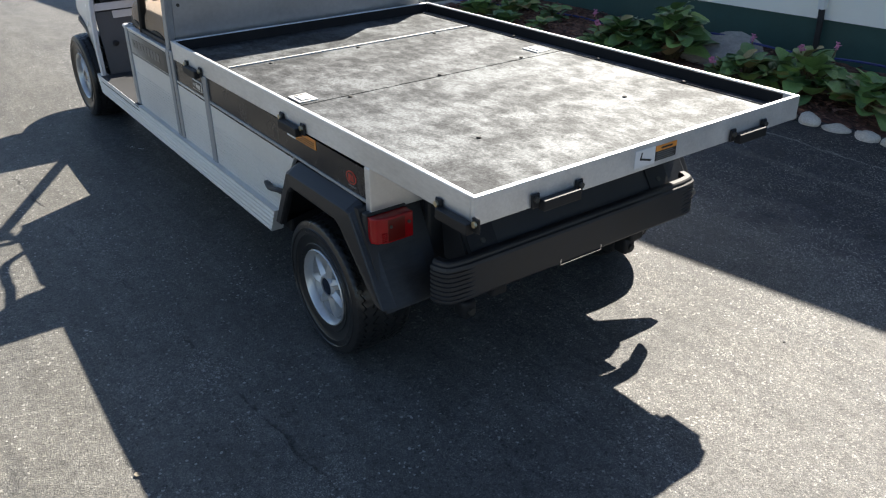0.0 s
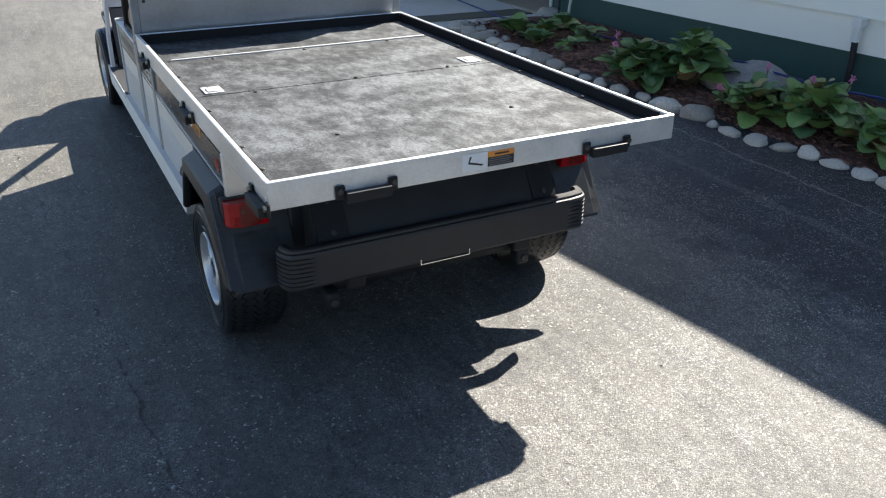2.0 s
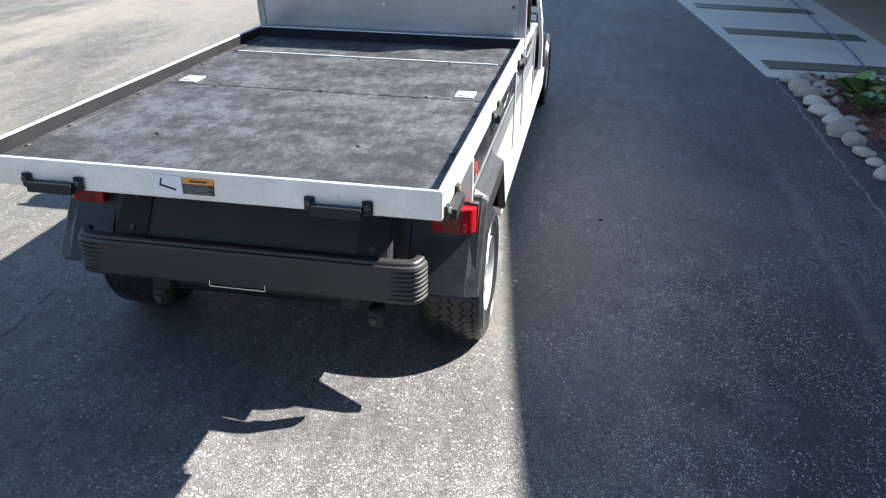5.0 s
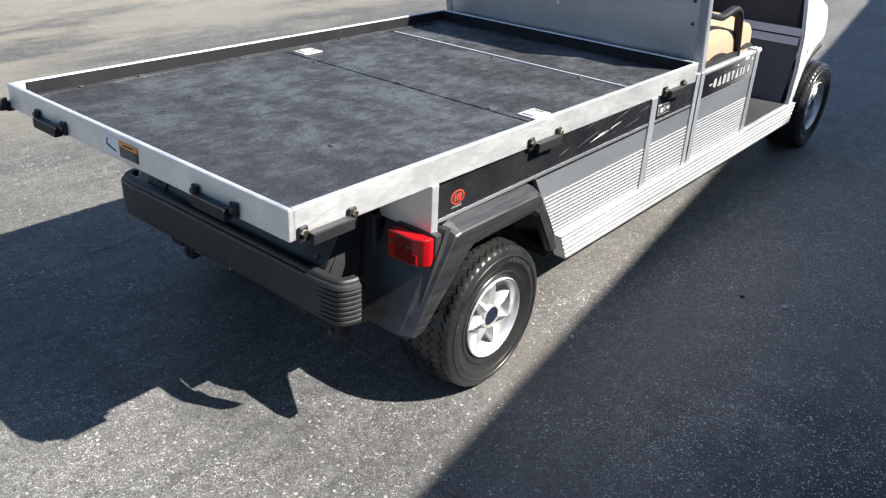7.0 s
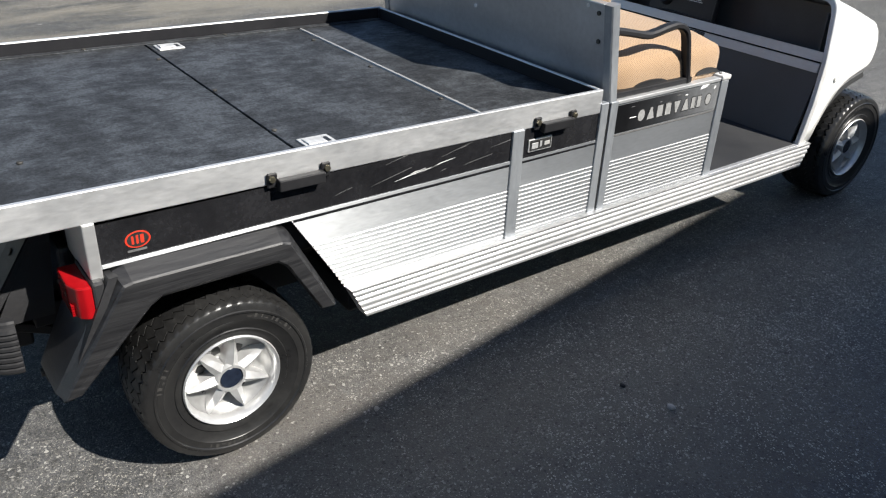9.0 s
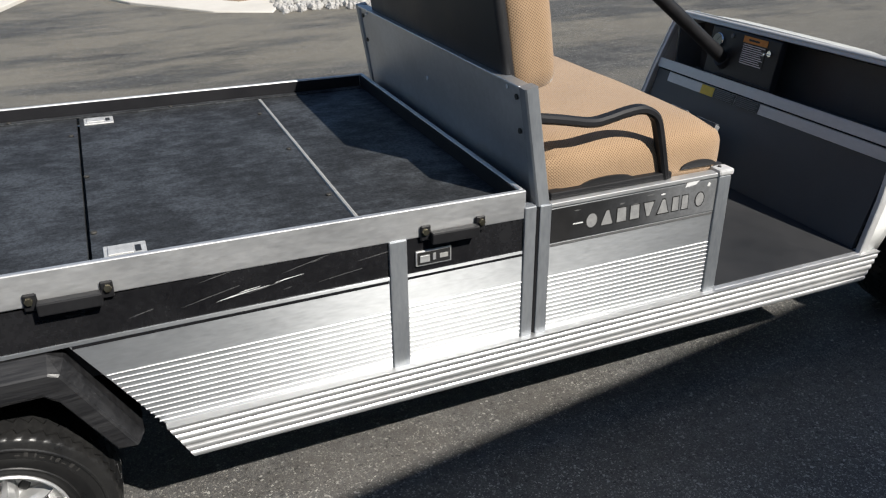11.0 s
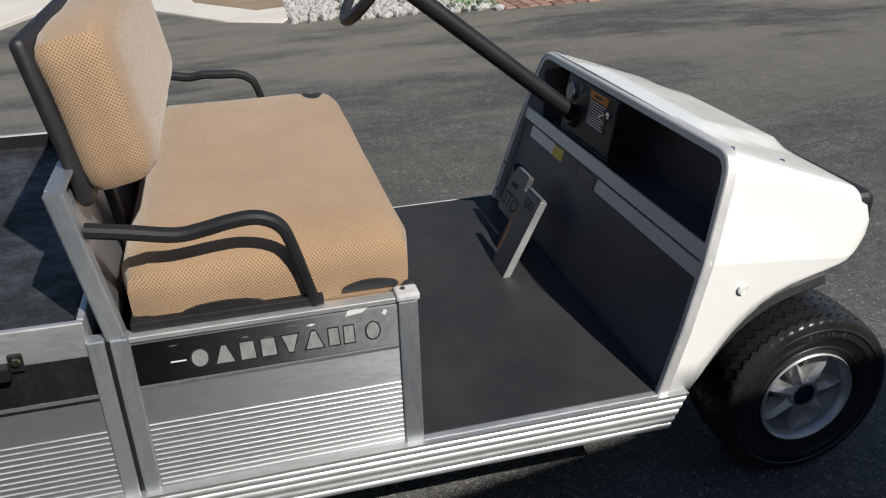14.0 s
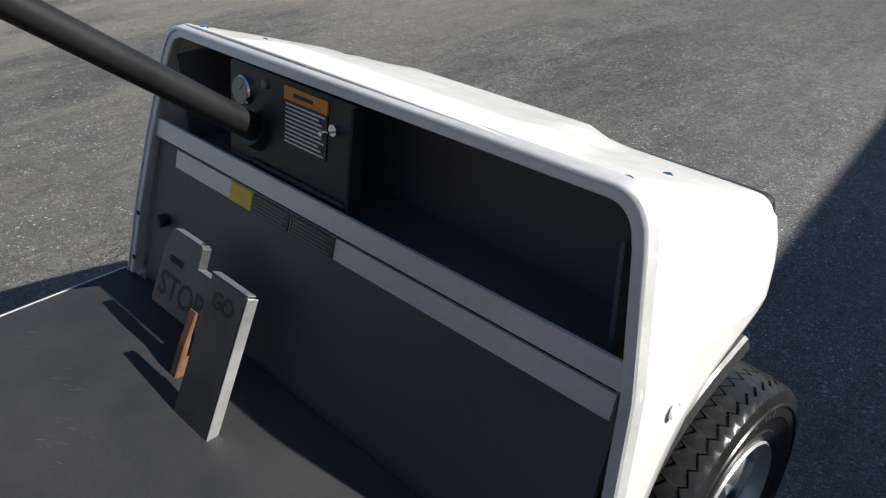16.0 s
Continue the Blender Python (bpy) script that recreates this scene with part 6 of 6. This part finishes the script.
def make_cowl():
    """Moulded shell: a creased side above the wheel arch, a raised bonnet and a blunt nose."""
    bm = bmesh.new()
    rows = []
    stations = [3.416, 3.424, 3.432, 3.44, 3.45, 3.46, 3.472, 3.485, 3.50, 3.515, 3.53, 3.55, 3.575, 3.60, 3.63, 3.66, 3.69, 3.72, 3.745, 3.765, 3.78, 3.79, 3.796]
    for s, y in enumerate(stations):
        f = (y - 3.416) / (3.796 - 3.416)
        end = max(0.0, (f - 0.92) / 0.08)
        top = 0.907 - 0.134 * f - 0.026 * end ** 2
        w = 0.571 - 0.002 * f - 0.030 * end ** 2
        r = 0.058 - 0.024 * min(1.0, f * 2.5)
        shear = 1 - f
        row = []
        side = []
        zlow = 0.45
        for _ in range(40):
            zlow += 0.5 * (arch_z(y - 0.310 * (0.911 - zlow) * shear) - zlow)
        crease = max(zlow + 0.012, 0.675 - 0.062 * f)
        heights = [zlow + (crease - zlow) * g for g in (0.0, 0.25, 0.5, 0.75, 0.93, 0.985, 1.0)]
        heights += [crease + (top - r - crease) * g for g in (0.02, 0.10, 0.35, 0.65, 1.0)]
        for z in heights:
            yy = y + (frame_point(0, z).y - frame_point(0, 0.911).y) * shear
            # the nose swells forward at mid height and tucks under at its foot
            h = (z - zlow) / max(0.02, top - zlow)
            yy += (0.034 * math.sin(math.pi * min(1.0, max(0.0, h))) - 0.018 * (1 - h) ** 3) * f ** 3
            if z <= crease:
                wide = w + 0.046 - 0.028 * f + 0.024 * shear * (crease - z) / 0.355 - 0.05 * (crease - z) * f
            else:
                wide = w + (0.046 - 0.028 * f) * (1 - (z - crease) / (top - r - crease)) ** 1.1
            side.append((wide, yy, z))
        for k in range(1, 6):
            a = k / 5 * math.pi / 2
            side.append((w - r + r * math.cos(a), y, top - r + r * math.sin(a)))
        for k in range(1, 13):
            x = (w - r) * (1 - k / 12)
            h = max(0.0, min(1.0, (0.40 - 0.13 * f - abs(x)) / 0.05))
            h = h * h * (3 - 2 * h) * 0.017 * min(1, f * 5) * (1 - 0.7 * end)
            side.append((x, y, top + h + 0.004 * (1 - (x / w) ** 2)))
        for x, yy, z in side:
            row.append(bm.verts.new((x, yy, z)))
        for x, yy, z in side[-2::-1]:
            row.append(bm.verts.new((-x, yy, z)))
        rows.append(row)
    for a, b in zip(rows, rows[1:]):
        for j in range(len(a) - 1):
            bm.faces.new((a[j], a[j + 1], b[j + 1], b[j]))
    last = rows[-1]
    n = len(last)
    for j in range(n // 2):
        quad = [last[j], last[j + 1], last[n - 2 - j], last[n - 1 - j]]
        quad = list(dict.fromkeys(quad))
        if len(quad) >= 3:
            bm.faces.new(quad)
    bmesh.ops.recalc_face_normals(bm, faces=bm.faces)
    return bm


cowl = part("front_cowl", make_cowl(), WHITE, cart, "glossy white moulded front cowl", smooth=True)
thick = cowl.modifiers.new("thick", "SOLIDIFY")
thick.thickness, thick.offset = 0.004, -1
part("nose_strip", box((-0.548, 3.775, 0.650), (0.548, 3.838, 0.762), 0.022, 3), BLACK_PLASTIC, cart, "black front bumper strip")
for sx in (-1, 1):
    path = [(0.600 * sx, y, arch_z(y) - 0.009) for y in [3.318 + 0.0155 * k for k in range(24)]]
    part("arch_lip", sweep(path, flat_section(0.030, 0.018, 0.005), None, (sx, 0, 0.2)), GREY_LIP, cart, "dark rubber wheel arch lip", smooth=True)
    part("arch_liner", x_box(sx, 0.40, 0.44, 3.44, 3.78, 0.34, 0.60), BLACK_PAINT, cart)
    part("side_reflector", disc(0.013, 0.0, 0.0038, 16, "x", None, Matrix.Translation((0.6160 * sx, 3.440, 0.596)) @ Matrix.Diagonal((sx, 1, 1, 1)), 0.003), WHITE, cart, "small round white plug", smooth=True)
for x, y, z in ((0.467, 3.607, 0.836), (-0.470, 3.56, 0.852), (0.505, 3.436, 0.899), (-0.490, 3.436, 0.899)):
    part("cowl_screw", disc(0.009, -0.004, 0.006, 12, "z", None, Matrix.Translation((x, y, z)), 0.002), CHROME, cart, smooth=True)

# Steering column and wheel
col_a, col_b = Vector((-0.248, 3.392, 0.760)), Vector((-0.285, 2.826, 1.200))
col = part("steering_column", sweep([col_a, col_b], round_section(0.026, 18)), BLACK_PAINT, cart, "black tubular steering column", smooth=True)
axis = (col_b - col_a).normalized()
part("column_boot", sweep([col_a - axis * 0.02, col_a + axis * 0.024], round_section(0.036, 18)), BLACK_PLASTIC, col, smooth=True)
WHEEL = Matrix.Translation(col_b + axis * 0.03) @ axis.to_track_quat("Z", "Y").to_matrix().to_4x4()
sw = part("steering_wheel", lathe([(0.170 + 0.015 * math.cos(2 * math.pi * k / 12), 0.03 + 0.015 * math.sin(2 * math.pi * k / 12)) for k in range(12)], 56, "z", None, WHEEL, closed=True), BLACK_PLASTIC, cart, "black steering wheel", smooth=True)
part("wheel_hub", disc(0.045, -0.035, 0.02, 24, "z", None, WHEEL, 0.006), BLACK_PLASTIC, sw, smooth=True)
for k in range(3):
    a = k * 2 * math.pi / 3 + 0.5
    part("wheel_spoke", sweep([WHEEL @ Vector((0.03 * math.cos(a), 0.03 * math.sin(a), 0.0)), WHEEL @ Vector((0.168 * math.cos(a), 0.168 * math.sin(a), 0.03))], flat_section(0.028, 0.010)), BLACK_PLASTIC, sw)

# Pale shoe scuffs on the mat
SCUFF = random.Random(21)
for cx, cy, count in ((-0.53, 2.957, 5), (-0.35, 2.960, 6), (-0.22, 2.908, 8), (-0.19, 2.857, 9)):
    for k in range(count):
        x, y, l, a = cx + SCUFF.uniform(-0.05, 0.05), cy + SCUFF.uniform(-0.02, 0.02), SCUFF.uniform(0.012, 0.035), radians(SCUFF.uniform(20, 50))
        dx, dy = l * math.cos(a), l * math.sin(a)
        part("scuff", prism([(x, y), (x + dx * 0.5, y + dy * 0.5 - 0.0007), (x + dx, y + dy), (x + dx * 0.5, y + dy * 0.5 + 0.0007)], 0.3585, 0.3589, "z"), SCUFF_GREY, cart)

# Pedals
FIT = Matrix.Translation((0, along(3.13) - 3.13, 0))
GO = Matrix.Translation((-0.078, 3.068, 0.346)) @ Matrix.Rotation(radians(-27), 4, "X")
go = part("go_pedal", box((-0.055, -0.010, 0.0), (0.055, 0.010, 0.275), 0.004, 2, None, GO), PEDAL_METAL, cart, "worn black accelerator pedal")
part("pedal_edge", box((0.0555, -0.010, 0.002), (0.0585, 0.012, 0.272), 0.001, 1, None, GO), ALUMINIUM, go, "bright bare metal edge")
lettering("GO", 0.042, 0.0012, PEDAL_INK, go, FIT @ GO @ pose(0.0, -0.0105, 0.235, 90, 0, 0))
ST = Matrix.Translation((-0.245, 3.174, 0.450)) @ Matrix.Rotation(radians(-27), 4, "X")


def on_pedal(bm, m):
    bmesh.ops.transform(bm, matrix=m, verts=bm.verts)
    return bm


STOP_SHAPE = [(-0.118, -0.008), (-0.112, -0.012), (0.080, -0.012), (0.084, -0.008), (0.084, 0.094), (0.080, 0.098), (0.006, 0.098), (0.004, 0.138), (-0.002, 0.142), (-0.098, 0.142), (-0.106, 0.138), (-0.118, 0.098)]
stp = part("stop_pedal", on_pedal(prism(STOP_SHAPE, -0.010, 0.010, "y", None, 0.0015), ST), PEDAL_METAL, cart, "worn black brake pedal with a parking latch on top")
lettering("STOP", 0.066, 0.0012, PEDAL_INK, stp, FIT @ ST @ pose(-0.026, -0.0105, 0.032, 90, 0, 0))
lettering("PARK", 0.032, 0.0012, PEDAL_INK, stp, FIT @ ST @ pose(-0.054, -0.0105, 0.119, 90, 0, 0))
part("park_slot", box((-0.088, -0.0112, 0.081), (-0.040, -0.0098, 0.094), 0.0, 1, None, ST), LINER, stp, "black slot below the parking latch")
part("pedal_edge", box((0.0842, -0.010, -0.008), (0.0860, 0.010, 0.094), 0.0006, 1, None, ST), GALVANISED, stp, "bare worn metal edge")
part("pedal_edge", box((0.006, -0.010, 0.0982), (0.080, 0.008, 0.0996), 0.0005, 1, None, ST), GALVANISED, stp, "bare worn metal edge")
part("pedal_edge", box((-0.098, -0.010, 0.1422), (-0.002, 0.008, 0.1434), 0.0005, 1, None, ST), GALVANISED, stp, "bare worn metal edge")
part("pedal_edge", box((-0.055, -0.010, 0.2752), (0.055, 0.008, 0.2766), 0.0005, 1, None, GO), GALVANISED, go, "bare worn metal edge")
part("brake_arm", sweep([(-0.215, 3.190, 0.470), (-0.216, 3.155, 0.41), (-0.220, 3.125, 0.345)], flat_section(0.026, 0.036)), RUST, cart, "rust-brown brake lever")
part("brake_arm", sweep([(-0.172, 3.215, 0.475), (-0.178, 3.185, 0.42), (-0.183, 3.165, 0.345)], round_section(0.008, 8)), CHROME, cart)
part("pedal_slot", box((-0.275, 3.10, 0.3435), (-0.19, 3.19, 0.346)), LABEL_BLACK, cart)


# ---------------- small litter on the drive ----------------
def make_pebble(x, y, r, label, mat):
    ob = new("pebble", STONE_MESHES[2].copy())
    ob.data.materials[0] = mat
    ob.matrix_world = pose(x, y, ground_z(x, y) + r * 0.45, 0, 0, x * 90) @ Matrix.Diagonal((r, r * 1.3, r * 0.8, 1))
    tagged(ob, label, "pebble")


make_pebble(1.043, 1.784, 0.008, "small dark pebble lying on the asphalt", BLACK_PLASTIC)
make_pebble(1.190, 1.830, 0.010, "small grey pebble lying on the asphalt", ROCK)
make_pebble(0.587, -0.142, 0.0035, "tiny dark pebble lying on the asphalt", BLACK_PLASTIC)
make_pebble(0.720, 1.120, 0.007, "small pale pebble lying on the asphalt", STONE)


def make_dry_leaf(x, y, s, turn, mat, name, label):
    ob = new(name, LEAVES[1].copy())
    ob.data.materials[0] = mat
    ob.matrix_world = pose(x, y, ground_z(x, y) + 0.006, 8, 4, turn) @ Matrix.Diagonal((s, s, s * 0.5, 1))
    tagged(ob, label, "leaf")


DRY = worn("dry_leaf", (0.15, 0.125, 0.09), (0.26, 0.225, 0.17), 30.0, (0.7, 0.8))
make_dry_leaf(-1.374, 0.516, 0.022, 30, DRY, "dry_leaf", "curled brown leaf lying on the asphalt")
make_dry_leaf(-0.60, 2.86, 0.03, 70, LABEL_WHITE, "paper_scrap", "small white paper scrap lying on the asphalt")
make_dry_leaf(-0.62, 2.92, 0.02, 160, LABEL_WHITE, "paper_scrap", "small white paper scrap lying on the asphalt")
